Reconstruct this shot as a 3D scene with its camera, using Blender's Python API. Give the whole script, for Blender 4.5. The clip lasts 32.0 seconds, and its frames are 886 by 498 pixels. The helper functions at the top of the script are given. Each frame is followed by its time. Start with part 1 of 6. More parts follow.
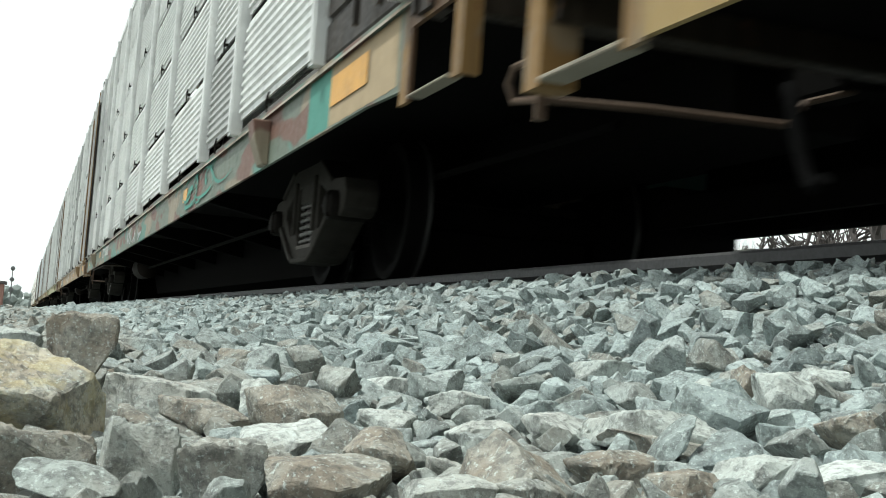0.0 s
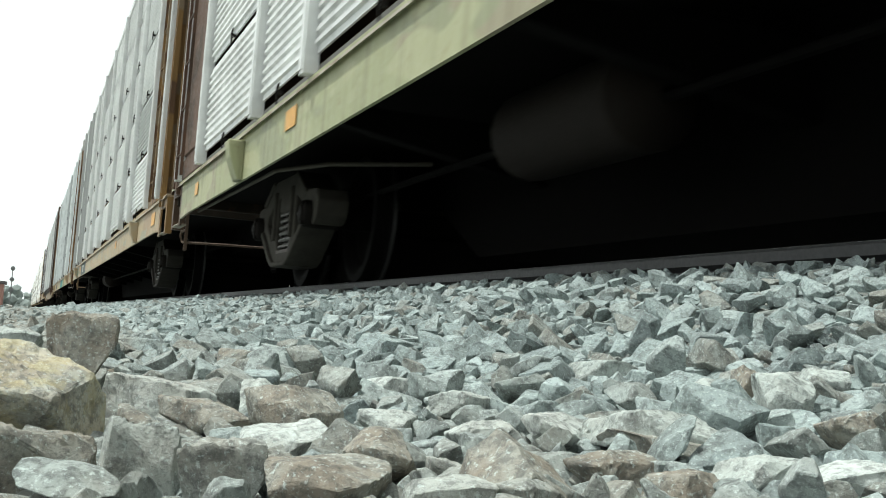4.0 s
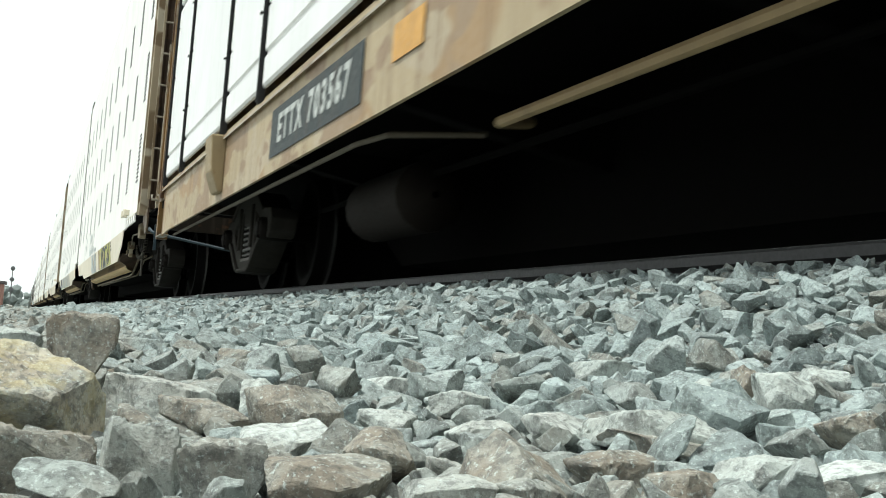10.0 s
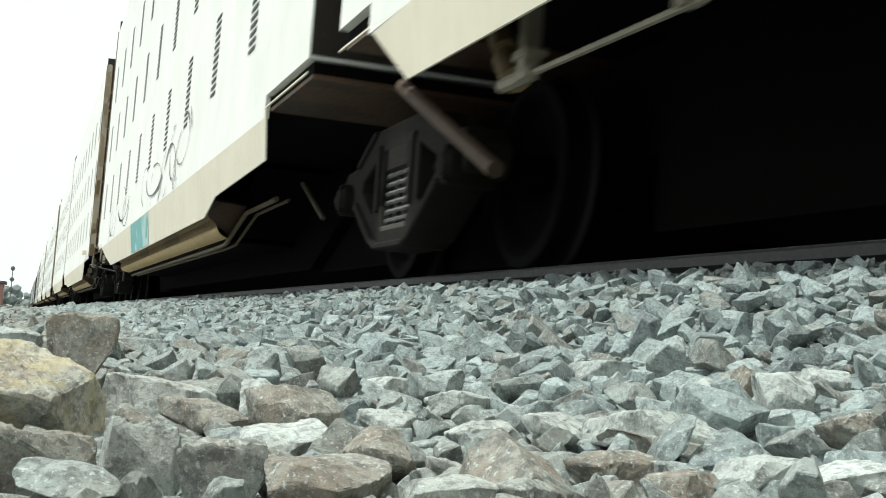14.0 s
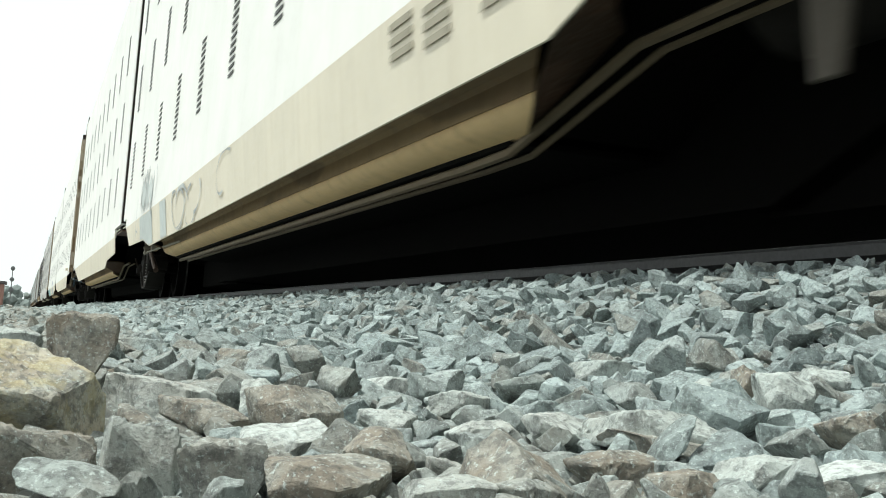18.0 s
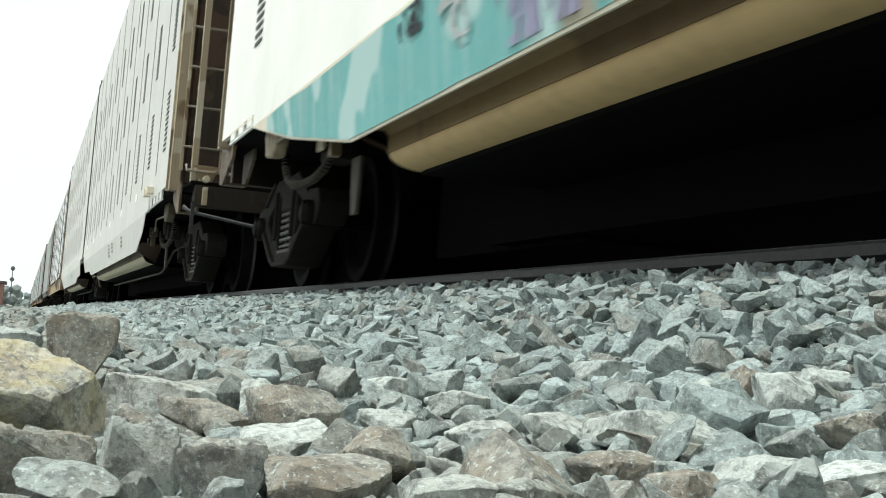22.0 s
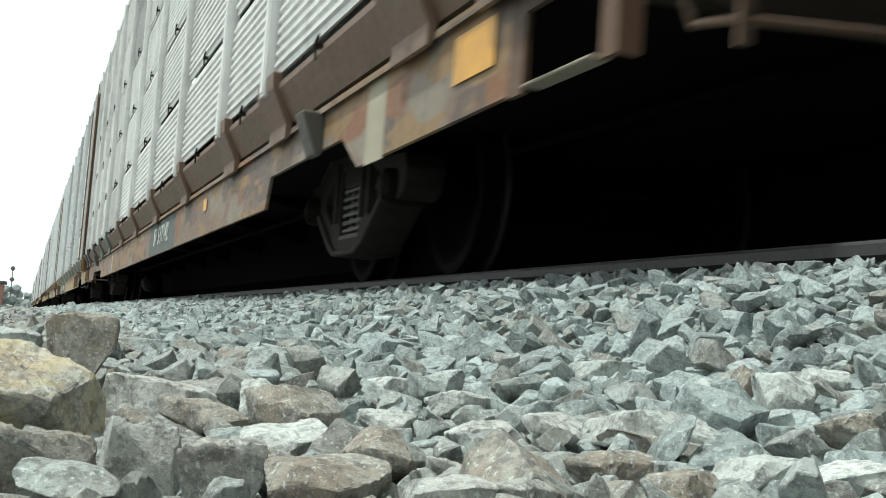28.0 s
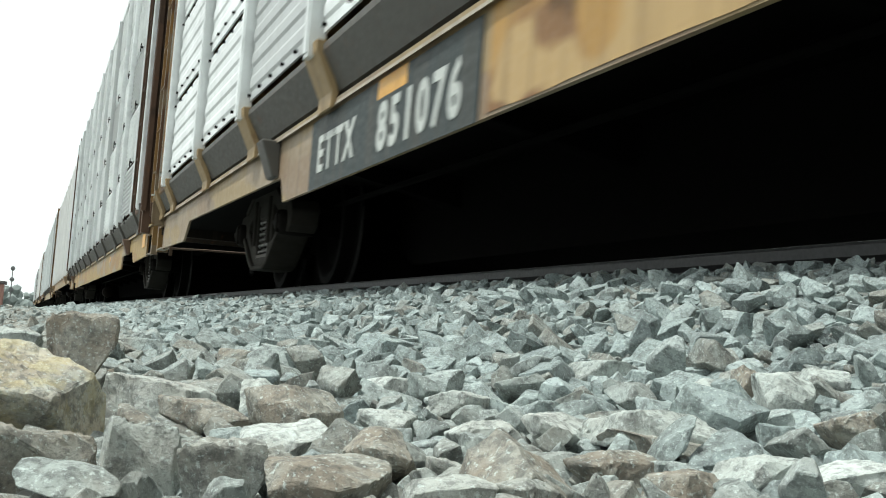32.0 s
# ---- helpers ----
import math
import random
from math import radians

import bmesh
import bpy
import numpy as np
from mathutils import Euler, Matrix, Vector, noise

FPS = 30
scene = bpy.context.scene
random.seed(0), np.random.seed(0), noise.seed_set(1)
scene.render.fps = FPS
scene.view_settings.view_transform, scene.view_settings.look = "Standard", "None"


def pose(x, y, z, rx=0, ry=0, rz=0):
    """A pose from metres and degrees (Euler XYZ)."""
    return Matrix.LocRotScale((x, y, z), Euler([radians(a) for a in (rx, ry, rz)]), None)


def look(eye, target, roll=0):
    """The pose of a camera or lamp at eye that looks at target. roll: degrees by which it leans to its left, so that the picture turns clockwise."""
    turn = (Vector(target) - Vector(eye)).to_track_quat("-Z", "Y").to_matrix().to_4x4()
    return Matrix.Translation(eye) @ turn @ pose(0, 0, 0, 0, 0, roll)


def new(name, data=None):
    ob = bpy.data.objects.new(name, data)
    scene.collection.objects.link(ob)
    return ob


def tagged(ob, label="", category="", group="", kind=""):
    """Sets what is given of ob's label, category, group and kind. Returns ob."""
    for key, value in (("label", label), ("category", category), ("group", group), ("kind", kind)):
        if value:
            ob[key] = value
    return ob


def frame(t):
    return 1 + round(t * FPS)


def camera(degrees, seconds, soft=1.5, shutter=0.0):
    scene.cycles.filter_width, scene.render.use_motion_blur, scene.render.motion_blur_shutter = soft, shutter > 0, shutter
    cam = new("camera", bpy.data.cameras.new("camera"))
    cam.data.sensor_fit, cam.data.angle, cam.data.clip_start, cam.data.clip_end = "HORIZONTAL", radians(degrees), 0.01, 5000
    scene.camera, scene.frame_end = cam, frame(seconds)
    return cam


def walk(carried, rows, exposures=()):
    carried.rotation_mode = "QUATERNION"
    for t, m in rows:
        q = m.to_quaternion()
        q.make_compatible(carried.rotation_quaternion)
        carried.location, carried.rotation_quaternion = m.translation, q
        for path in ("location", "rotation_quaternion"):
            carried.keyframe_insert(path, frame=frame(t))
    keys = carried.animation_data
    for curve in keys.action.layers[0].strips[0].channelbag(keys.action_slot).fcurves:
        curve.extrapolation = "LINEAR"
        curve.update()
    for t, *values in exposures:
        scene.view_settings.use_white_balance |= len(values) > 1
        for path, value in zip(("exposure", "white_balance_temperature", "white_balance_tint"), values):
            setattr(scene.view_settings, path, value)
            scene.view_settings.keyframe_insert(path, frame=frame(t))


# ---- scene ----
# A still camera lies on the ballast beside a straight track; the train rolls past it towards -y.
CAM_Z = 0.105
RAIL_TOP = CAM_Z + 0.345
TRACK_X = 2.84
YAW, PITCH, ROLL = radians(18.373), radians(4.241), 4.417
cam = camera(39.4, 32.0, soft=1.0, shutter=0.12)
EYE = Vector((0, 0, CAM_Z))
AIM = EYE + Vector((math.sin(YAW) * math.cos(PITCH), math.cos(YAW) * math.cos(PITCH), math.sin(PITCH)))
# the picture darkens a little while the white cars fill it
walk(cam, [(0.0, look(EYE, AIM, ROLL)), (32.0, look(EYE, AIM, ROLL))], exposures=((0.0, 0.0), (9.8, 0.0), (11.0, -0.06), (24.6, -0.06), (26.2, 0.0), (32.0, 0.0)))


def rolled(t):
    """Metres that the train has rolled by t seconds: it slows a little."""
    return 18.9898 * t - 0.0109 * t * t + SWAY[min(int(t), 32)]


# how far the train runs ahead of that, second by second
SWAY = [-0.44, 0.25, 0.1, 0.3, 0.1, 0.1, 0.02, 0.02, 0.0, -0.27, 0.0, 0.0, -0.2, -0.23, 0.06, 0.1, 0.0, 0.0, 0.08, 0.08, 0.12, -0.12, 0.21, 0.0, 0.0, -0.25,
        -0.1, -0.1, -0.3, -0.1, 0.1, 0.32, 0.1]


CAR_LEN, TWIN_LEN = 28.63, 44.07
FRONT_Y = 3.258

# ---------------------------------------------------------------- light
world = bpy.data.worlds.new("overcast")
scene.world = world
world.use_nodes = True
wn, wl = world.node_tree.nodes, world.node_tree.links
sky = wn.new("ShaderNodeTexSky")
sky.sky_type, sky.sun_disc = "NISHITA", False
SUN_EL, SUN_AZ = radians(68), radians(275)
sky.sun_elevation, sky.sun_rotation, sky.dust_density, sky.air_density = SUN_EL, SUN_AZ, 6.0, 1.0
cloud = wn.new("ShaderNodeMix")
cloud.data_type = "RGBA"
cloud.inputs["Factor"].default_value = 0.9
wl.new(sky.outputs[0], cloud.inputs["A"])
cloud.inputs["B"].default_value = (11.35, 12.3, 12.1, 1)
wl.new(cloud.outputs["Result"], wn["Background"].inputs["Color"])
wn["Background"].inputs["Strength"].default_value = 0.1
sun = new("sun", bpy.data.lights.new("sun", "SUN"))
sun.data.energy, sun.data.angle, sun.data.color = 4.0, radians(3), (0.95, 1.0, 0.95)
sun_dir = Vector((math.sin(SUN_AZ) * math.cos(SUN_EL), math.cos(SUN_AZ) * math.cos(SUN_EL), math.sin(SUN_EL)))
sun.matrix_world = look(sun_dir * 50, (0, 0, 0))


# ---------------------------------------------------------------- materials
def nodes_of(name):
    m = bpy.data.materials.new(name)
    m.use_nodes = True
    nt = m.node_tree
    return m, nt, nt.nodes["Principled BSDF"]


def mixc(nt, fac, a, b, mode="MIX"):
    n = nt.nodes.new("ShaderNodeMix")
    n.data_type, n.blend_type = "RGBA", mode
    for sock, v in (("Factor", fac), ("A", a), ("B", b)):
        if hasattr(v, "is_output"):
            nt.links.new(v, n.inputs[sock])
        elif sock == "Factor":
            n.inputs[sock].default_value = v
        else:
            n.inputs[sock].default_value = (*v, 1)
    return n.outputs["Result"]


def ramp(nt, val, lo, hi, a=0.0, b=1.0):
    n = nt.nodes.new("ShaderNodeMapRange")
    nt.links.new(val, n.inputs["Value"])
    for k, v in (("From Min", lo), ("From Max", hi), ("To Min", a), ("To Max", b)):
        n.inputs[k].default_value = v
    return n.outputs["Result"]


def coords(nt, scale=(1, 1, 1), shift=True, world_space=False):
    """Object coordinates, moved at random from object to object."""
    mp = nt.nodes.new("ShaderNodeMapping")
    mp.inputs["Scale"].default_value = scale
    if world_space:
        g = nt.nodes.new("ShaderNodeNewGeometry")
        nt.links.new(g.outputs["Position"], mp.inputs["Vector"])
        return mp.outputs["Vector"]
    tc = nt.nodes.new("ShaderNodeTexCoord")
    src = tc.outputs["Object"]
    if shift:
        oi = nt.nodes.new("ShaderNodeObjectInfo")
        mul = nt.nodes.new("ShaderNodeMath")
        mul.operation = "MULTIPLY"
        mul.inputs[1].default_value = 57.0
        nt.links.new(oi.outputs["Random"], mul.inputs[0])
        add = nt.nodes.new("ShaderNodeVectorMath")
        nt.links.new(src, add.inputs[0])
        nt.links.new(mul.outputs[0], add.inputs[1])
        src = add.outputs[0]
    nt.links.new(src, mp.inputs["Vector"])
    return mp.outputs["Vector"]


def noise_tex(nt, vec, scale, detail=4.0, rough=0.6):
    n = nt.nodes.new("ShaderNodeTexNoise")
    n.inputs["Scale"].default_value, n.inputs["Detail"].default_value = scale, detail
    n.inputs["Roughness"].default_value = rough
    nt.links.new(vec, n.inputs["Vector"])
    return n.outputs["Fac"]


def bump(nt, bsdf, height, strength, distance):
    b = nt.nodes.new("ShaderNodeBump")
    b.inputs["Strength"].default_value, b.inputs["Distance"].default_value = strength, distance
    nt.links.new(height, b.inputs["Height"])
    nt.links.new(b.outputs["Normal"], bsdf.inputs["Normal"])


STONE_TONES = ((0.0, (0.156, 0.185, 0.183)), (0.15, (0.225, 0.272, 0.265)), (0.28, (0.299, 0.358, 0.353)), (0.4, (0.180, 0.217, 0.216)), (0.52, (0.342, 0.405, 0.399)),
               (0.63, (0.249, 0.301, 0.295)), (0.72, (0.237, 0.239, 0.213)), (0.80, (0.206, 0.204, 0.179)), (0.9, (0.386, 0.447, 0.438)), (1.0, (0.261, 0.306, 0.298)))
BROWN_TONES = ((0.0, (0.20, 0.17, 0.13)), (0.5, (0.31, 0.28, 0.23)), (1.0, (0.25, 0.22, 0.175)))
GREY_TONES = ((0.0, (0.37, 0.40, 0.375)), (1.0, (0.50, 0.53, 0.495)))
PALE_TONES = ((0.0, (0.48, 0.515, 0.485)), (1.0, (0.60, 0.64, 0.61)))
OCHRE_TONES = ((0.0, (0.66, 0.62, 0.49)), (1.0, (0.68, 0.63, 0.5)))


def stone_mat(name, island, tones=STONE_TONES, moss=0.0):
    m, nt, p = nodes_of(name)
    if island:
        g = nt.nodes.new("ShaderNodeNewGeometry")
        rnd = g.outputs["Random Per Island"]
    else:
        rnd = nt.nodes.new("ShaderNodeObjectInfo").outputs["Random"]
    cr = nt.nodes.new("ShaderNodeValToRGB")
    nt.links.new(rnd, cr.inputs["Fac"])
    e = cr.color_ramp.elements
    e[0].position, e[0].color = 0.0, tones[0][1] + (1,)
    e[1].position, e[1].color = 1.0, tones[-1][1] + (1,)
    for pos, col in tones[1:-1]:
        k = e.new(pos)
        k.color = col + (1,)
    wv = coords(nt, world_space=True)
    # older, browner stone lies low on the shoulder, away from the rail
    sep = nt.nodes.new("ShaderNodeSeparateXYZ")
    nt.links.new(wv, sep.inputs[0])
    far = ramp(nt, sep.outputs["X"], 0.15, 0.55, 0.8, 0.05)
    patch = noise_tex(nt, wv, 5.0, 2.0)
    mul = nt.nodes.new("ShaderNodeMath")
    mul.operation = "MULTIPLY"
    nt.links.new(far, mul.inputs[0])
    nt.links.new(ramp(nt, patch, 0.35, 0.6), mul.inputs[1])
    col = mixc(nt, mul.outputs[0], cr.outputs["Color"], (0.25, 0.215, 0.17))
    tone = noise_tex(nt, wv, 24.0, 5.0, 0.65)
    grain = noise_tex(nt, wv, 110.0, 6.0, 0.75)
    speck = noise_tex(nt, wv, 260.0, 4.0, 0.7)
    vein = noise_tex(nt, wv, 45.0, 6.0, 0.75)
    col = mixc(nt, ramp(nt, tone, 0.42, 0.6, 0.0, 0.4), col, mixc(nt, 0.6, col, (0.58, 0.68, 0.655)))
    col = mixc(nt, ramp(nt, vein, 0.52, 0.62, 0.0, 0.7), col, mixc(nt, 0.75, col, (0.075, 0.075, 0.07)))
    col = mixc(nt, ramp(nt, grain, 0.48, 0.6, 0.0, 0.75), col, mixc(nt, 0.7, col, (0.06, 0.065, 0.065)))
    col = mixc(nt, ramp(nt, speck, 0.56, 0.66, 0.0, 0.5), col, (0.66, 0.75, 0.72))
    if moss:
        col = mixc(nt, ramp(nt, noise_tex(nt, wv, 38.0, 5.0, 0.7), 0.45, 0.58, 0.0, moss), col, (0.58, 0.47, 0.17))
    nt.links.new(col, p.inputs["Base Color"])
    p.inputs["Roughness"].default_value = 0.9
    hgt = nt.nodes.new("ShaderNodeMath")
    hgt.operation = "ADD"
    nt.links.new(grain, hgt.inputs[0])
    nt.links.new(vein, hgt.inputs[1])
    bump(nt, p, hgt.outputs[0], 0.55, 0.008)
    return m


def paint(name, base, patches=(), rust=0.35, rough=0.55, streak=0.5, dirt=(0.09, 0.07, 0.05), metal=0.0, patch_scale=0.55, vary=0.0):
    """Weathered paint: repainted patches, rust spots, and dirt that runs down."""
    m, nt, p = nodes_of(name)
    p.inputs["Specular IOR Level"].default_value = 0.2
    v = coords(nt)
    col = None
    base_n = noise_tex(nt, v, 1.3, 3.0)
    col = mixc(nt, ramp(nt, base_n, 0.35, 0.7, 0.0, 0.35), base, tuple(c * 0.72 for c in base))
    for i, pc in enumerate(patches):
        vv = coords(nt, (1.0, patch_scale, 1.4 + 0.3 * i))
        n = noise_tex(nt, vv, 1.1 + 0.4 * i, 2.0, 0.45)
        col = mixc(nt, ramp(nt, n, 0.54, 0.57), col, pc)
    if vary:
        # some sheets are duller than others
        oi = nt.nodes.new("ShaderNodeObjectInfo")
        col = mixc(nt, ramp(nt, oi.outputs["Random"], 0.0, 1.0, 0.0, vary), col, tuple(c * 0.45 for c in base))
        col = mixc(nt, ramp(nt, oi.outputs["Random"], 0.86, 0.9, 0.0, 0.55), col, tuple(c * 0.3 for c in base))
        film = noise_tex(nt, coords(nt, (1.0, 0.8, 1.6)), 2.2, 5.0, 0.65)
        col = mixc(nt, ramp(nt, film, 0.45, 0.7, 0.0, 0.5), col, tuple(c * 0.55 for c in base))
    run = noise_tex(nt, coords(nt, (6, 9, 0.5)), 1.6, 4.0)
    col = mixc(nt, ramp(nt, run, 0.5, 0.75, 0.0, streak), col, dirt)
    spots = noise_tex(nt, v, 6.5, 6.0, 0.7)
    col = mixc(nt, ramp(nt, spots, 0.6, 0.7, 0.0, rust), col, (0.17, 0.075, 0.035))
    nt.links.new(col, p.inputs["Base Color"])
    p.inputs["Metallic"].default_value = metal
    fine = noise_tex(nt, v, 30.0, 4.0)
    nt.links.new(ramp(nt, fine, 0.3, 0.7, rough - 0.12, rough + 0.15), p.inputs["Roughness"])
    bump(nt, p, spots, 0.12, 0.01)
    return m


def plain(name, col, rough=0.6, metal=0.0, spot=0.25, sheen=0.5):
    m, nt, p = nodes_of(name)
    p.inputs["Specular IOR Level"].default_value = sheen
    v = coords(nt)
    a = noise_tex(nt, v, 9.0, 5.0)
    b = noise_tex(nt, v, 55.0, 4.0)
    c = mixc(nt, ramp(nt, a, 0.4, 0.7, 0.0, 0.6), col, tuple(x * (1 - spot) for x in col))
    nt.links.new(c, p.inputs["Base Color"])
    nt.links.new(ramp(nt, b, 0.3, 0.7, rough - 0.1, rough + 0.1), p.inputs["Roughness"])
    p.inputs["Metallic"].default_value = metal
    bump(nt, p, b, 0.1, 0.004)
    return m


STONE_ONE = stone_mat("stone", False)
STONE_MANY = stone_mat("gravel", True)
STONE_BROWN = stone_mat("brown_stone", False, BROWN_TONES)
STONE_GREY = stone_mat("grey_stone", False, GREY_TONES)
STONE_PALE = stone_mat("pale_stone", False, PALE_TONES)
STONE_OCHRE = stone_mat("ochre_stone", False, OCHRE_TONES, 0.28)
# grime made near black, so it also holds the shade under the cars
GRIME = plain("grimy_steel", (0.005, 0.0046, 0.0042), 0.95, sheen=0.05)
CAST = plain("cast_steel", (0.018, 0.016, 0.0135), 0.85, spot=0.45, sheen=0.12)
CAST_MID = plain("dusty_cast_steel", (0.034, 0.031, 0.026), 0.85, spot=0.5, sheen=0.12)
CAST_PALE = plain("pale_dusty_cast_steel", (0.05, 0.046, 0.038), 0.85, spot=0.5, sheen=0.12)
BEARING = plain("bearing_steel", (0.009, 0.0075, 0.006), 0.8, sheen=0.1)
SPRING = plain("spring_steel", (0.125, 0.12, 0.113), 0.5, 0.2)
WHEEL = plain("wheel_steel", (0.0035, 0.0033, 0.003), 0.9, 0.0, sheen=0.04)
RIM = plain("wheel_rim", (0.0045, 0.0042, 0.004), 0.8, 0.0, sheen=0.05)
TREAD = plain("worn_flange", (0.09, 0.088, 0.085), 0.45, 0.4)
RAILSIDE = plain("rail_rust", (0.045, 0.045, 0.046), 0.6, 0.2)
RAILTOP = plain("rail_polish", (0.42, 0.43, 0.44), 0.35, 0.85)
TANK = plain("dusty_tank", (0.014, 0.0105, 0.008), 0.8, sheen=0.15)
HOSE = plain("rubber_hose", (0.004, 0.004, 0.004), 0.9, sheen=0.03)
RUST_HOSE = plain("rusty_hose", (0.07, 0.047, 0.035), 0.75)
ROD = plain("brake_rod", (0.085, 0.065, 0.042), 0.7)
PIPE = plain("grimy_pipe", (0.075, 0.064, 0.05), 0.7, sheen=0.3)
TWIN_PIPE = plain("tan_pipe", (0.15, 0.112, 0.068), 0.65, sheen=0.3)
TIE = plain("creosote_wood", (0.06, 0.05, 0.042), 0.85)
DECAL = plain("yellow_decal", (0.62, 0.30, 0.03), 0.45, 0.0, 0.4)
WHITEPAINT = plain("white_lettering", (0.52, 0.54, 0.51), 0.6, 0.0, 0.3)
WHITEDECAL = plain("white_decal", (0.88, 0.88, 0.86), 0.35, 0.0, 0.05)
BLACKPANEL = paint("black_panel", (0.035, 0.045, 0.045), rust=0.15)
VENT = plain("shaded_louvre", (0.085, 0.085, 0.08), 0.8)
DARKGAP = plain("dark_rubber", (0.02, 0.02, 0.02), 0.8)
BRACKET_TAN = paint("tan_bracket", (0.36, 0.255, 0.135), rust=0.5)
TWIN_END = paint("worn_tan_end", (0.36, 0.29, 0.195), [(0.19, 0.135, 0.08), (0.46, 0.40, 0.30)], rust=0.5, patch_scale=3.0)
CORNER_RUST = paint("rusty_corner_plate", (0.105, 0.075, 0.048), [(0.06, 0.04, 0.026), (0.17, 0.13, 0.085)], rust=0.6, patch_scale=4.0)
HANDHOLD = plain("pale_handhold", (0.25, 0.215, 0.16), 0.55)
LEVER_RUST = plain("rusty_lever", (0.085, 0.052, 0.032), 0.7)
LEVER_TAN = plain("tan_lever", (0.20, 0.125, 0.06), 0.65)
LEVER_BLUE = plain("blue_lever", (0.014, 0.034, 0.046), 0.6)
LEVER_GREY = plain("grey_lever", (0.018, 0.018, 0.017), 0.6)

GALV = paint("galvanised_sheet", (0.86, 0.875, 0.85), rust=0.2, rough=0.45, streak=0.4, dirt=(0.22, 0.215, 0.195), metal=0.1, vary=0.38)
GALV_B = paint("galvanised_sheet_blue", (0.89, 0.92, 0.91), rust=0.12, rough=0.45, streak=0.25, dirt=(0.34, 0.33, 0.30), metal=0.1, vary=0.35)
# pale trim; on the sill lips it paints in the skylight they catch
PALE_TRIM = paint("worn_sill_edge", (0.42, 0.37, 0.30), [(0.29, 0.235, 0.175)], rust=0.35, patch_scale=1.2)
WHITE_SHEET = paint("white_sheet", (0.86, 0.86, 0.84), rust=0.06, rough=0.4, streak=0.12, dirt=(0.35, 0.32, 0.27))
# one paint, two tones: glare painted into the side, shade and dirt into the skirt
TWIN_SKIRT = paint("cream_skirt_paint", (0.80, 0.725, 0.575), rust=0.05, rough=0.45, streak=0.2, dirt=(0.40, 0.30, 0.18))
TWIN_WHITE = paint("white_car_paint", (0.90, 0.89, 0.83), rust=0.03, rough=0.4, streak=0.08, dirt=(0.45, 0.36, 0.24))
TWIN_GREY = paint("grey_car_paint", (0.64, 0.63, 0.585), rust=0.04, rough=0.42, streak=0.16, dirt=(0.32, 0.3, 0.26))
# darker copies of the underside paints; the slot's shade is in their colour
WEB_TAN = paint("grimy_tan_web", (0.27, 0.185, 0.095), [(0.17, 0.115, 0.06)], rust=0.5, rough=0.7, streak=0.6, dirt=(0.10, 0.065, 0.035))
WEB_GREY = paint("grimy_grey_web", (0.20, 0.175, 0.13), [(0.14, 0.115, 0.08)], rust=0.4, rough=0.7, streak=0.5, dirt=(0.09, 0.07, 0.05))
SOFFIT = paint("cream_underside", (0.70, 0.49, 0.25), rust=0.3, rough=0.6, streak=0.35, dirt=(0.16, 0.10, 0.055))
SOFFIT_GREY = paint("grey_underside", (0.60, 0.53, 0.385), rust=0.2, rough=0.6, streak=0.3, dirt=(0.2, 0.16, 0.11))
SILL = {
    "green": paint("sill_green_grey", (0.15, 0.18, 0.145), [(0.26, 0.22, 0.16), (0.10, 0.22, 0.18), (0.16, 0.09, 0.07)]),
    "ochre": paint("sill_ochre", (0.30, 0.21, 0.12), [(0.27, 0.21, 0.14), (0.34, 0.215, 0.11), (0.28, 0.22, 0.15)]),
    "olive": paint("sill_olive", (0.34, 0.35, 0.205), [(0.31, 0.28, 0.19), (0.28, 0.29, 0.18), (0.37, 0.37, 0.225)]),
    "tan": paint("sill_tan", (0.40, 0.315, 0.20), [(0.36, 0.26, 0.165), (0.31, 0.29, 0.21), (0.37, 0.31, 0.21)]),
    "yellow": paint("sill_yellow", (0.34, 0.235, 0.10), [(0.28, 0.225, 0.155), (0.30, 0.18, 0.08)], rust=0.5),
    "buff": paint("sill_buff", (0.29, 0.225, 0.155), [(0.25, 0.18, 0.12), (0.30, 0.22, 0.12)], streak=0.65),
    "cream": paint("sill_cream", (0.43, 0.34, 0.215), [(0.36, 0.24, 0.13), (0.44, 0.36, 0.25), (0.31, 0.22, 0.14)], rust=0.7, streak=0.6, dirt=(0.18, 0.115, 0.065), patch_scale=0.9),
    "rust": paint("sill_brown", (0.19, 0.135, 0.10), [(0.22, 0.185, 0.145), (0.205, 0.10, 0.055), (0.12, 0.09, 0.075), (0.235, 0.15, 0.075)], rust=0.7, patch_scale=0.8),
    "grey": paint("sill_dark_grey", (0.10, 0.12, 0.12), [(0.13, 0.15, 0.15), (0.15, 0.13, 0.10)]),
}
BOARD = {
    "brown": paint("rack_board_brown", (0.17, 0.115, 0.085)),
    "plum": paint("rack_board_plum", (0.15, 0.095, 0.085)),
    "green": paint("rack_board_green", (0.115, 0.155, 0.135)),
    "grey": paint("rack_board_grey", (0.10, 0.095, 0.085)),
    "tan": paint("rack_board_tan", (0.34, 0.26, 0.15)),
}
END_YELLOW = paint("end_yellow", (0.235, 0.138, 0.052), [(0.11, 0.062, 0.034), (0.22, 0.165, 0.105)], rust=0.85, streak=0.8, dirt=(0.06, 0.045, 0.032), patch_scale=2.5)
END_BROWN = paint("end_brown", (0.115, 0.068, 0.045), [(0.07, 0.045, 0.03)], rust=0.6, patch_scale=2.0)
END_CORNER = paint("end_stained_tan", (0.21, 0.13, 0.075), [(0.11, 0.065, 0.04), (0.27, 0.18, 0.105)], rust=0.7, streak=0.7, dirt=(0.07, 0.045, 0.03), patch_scale=3.0)
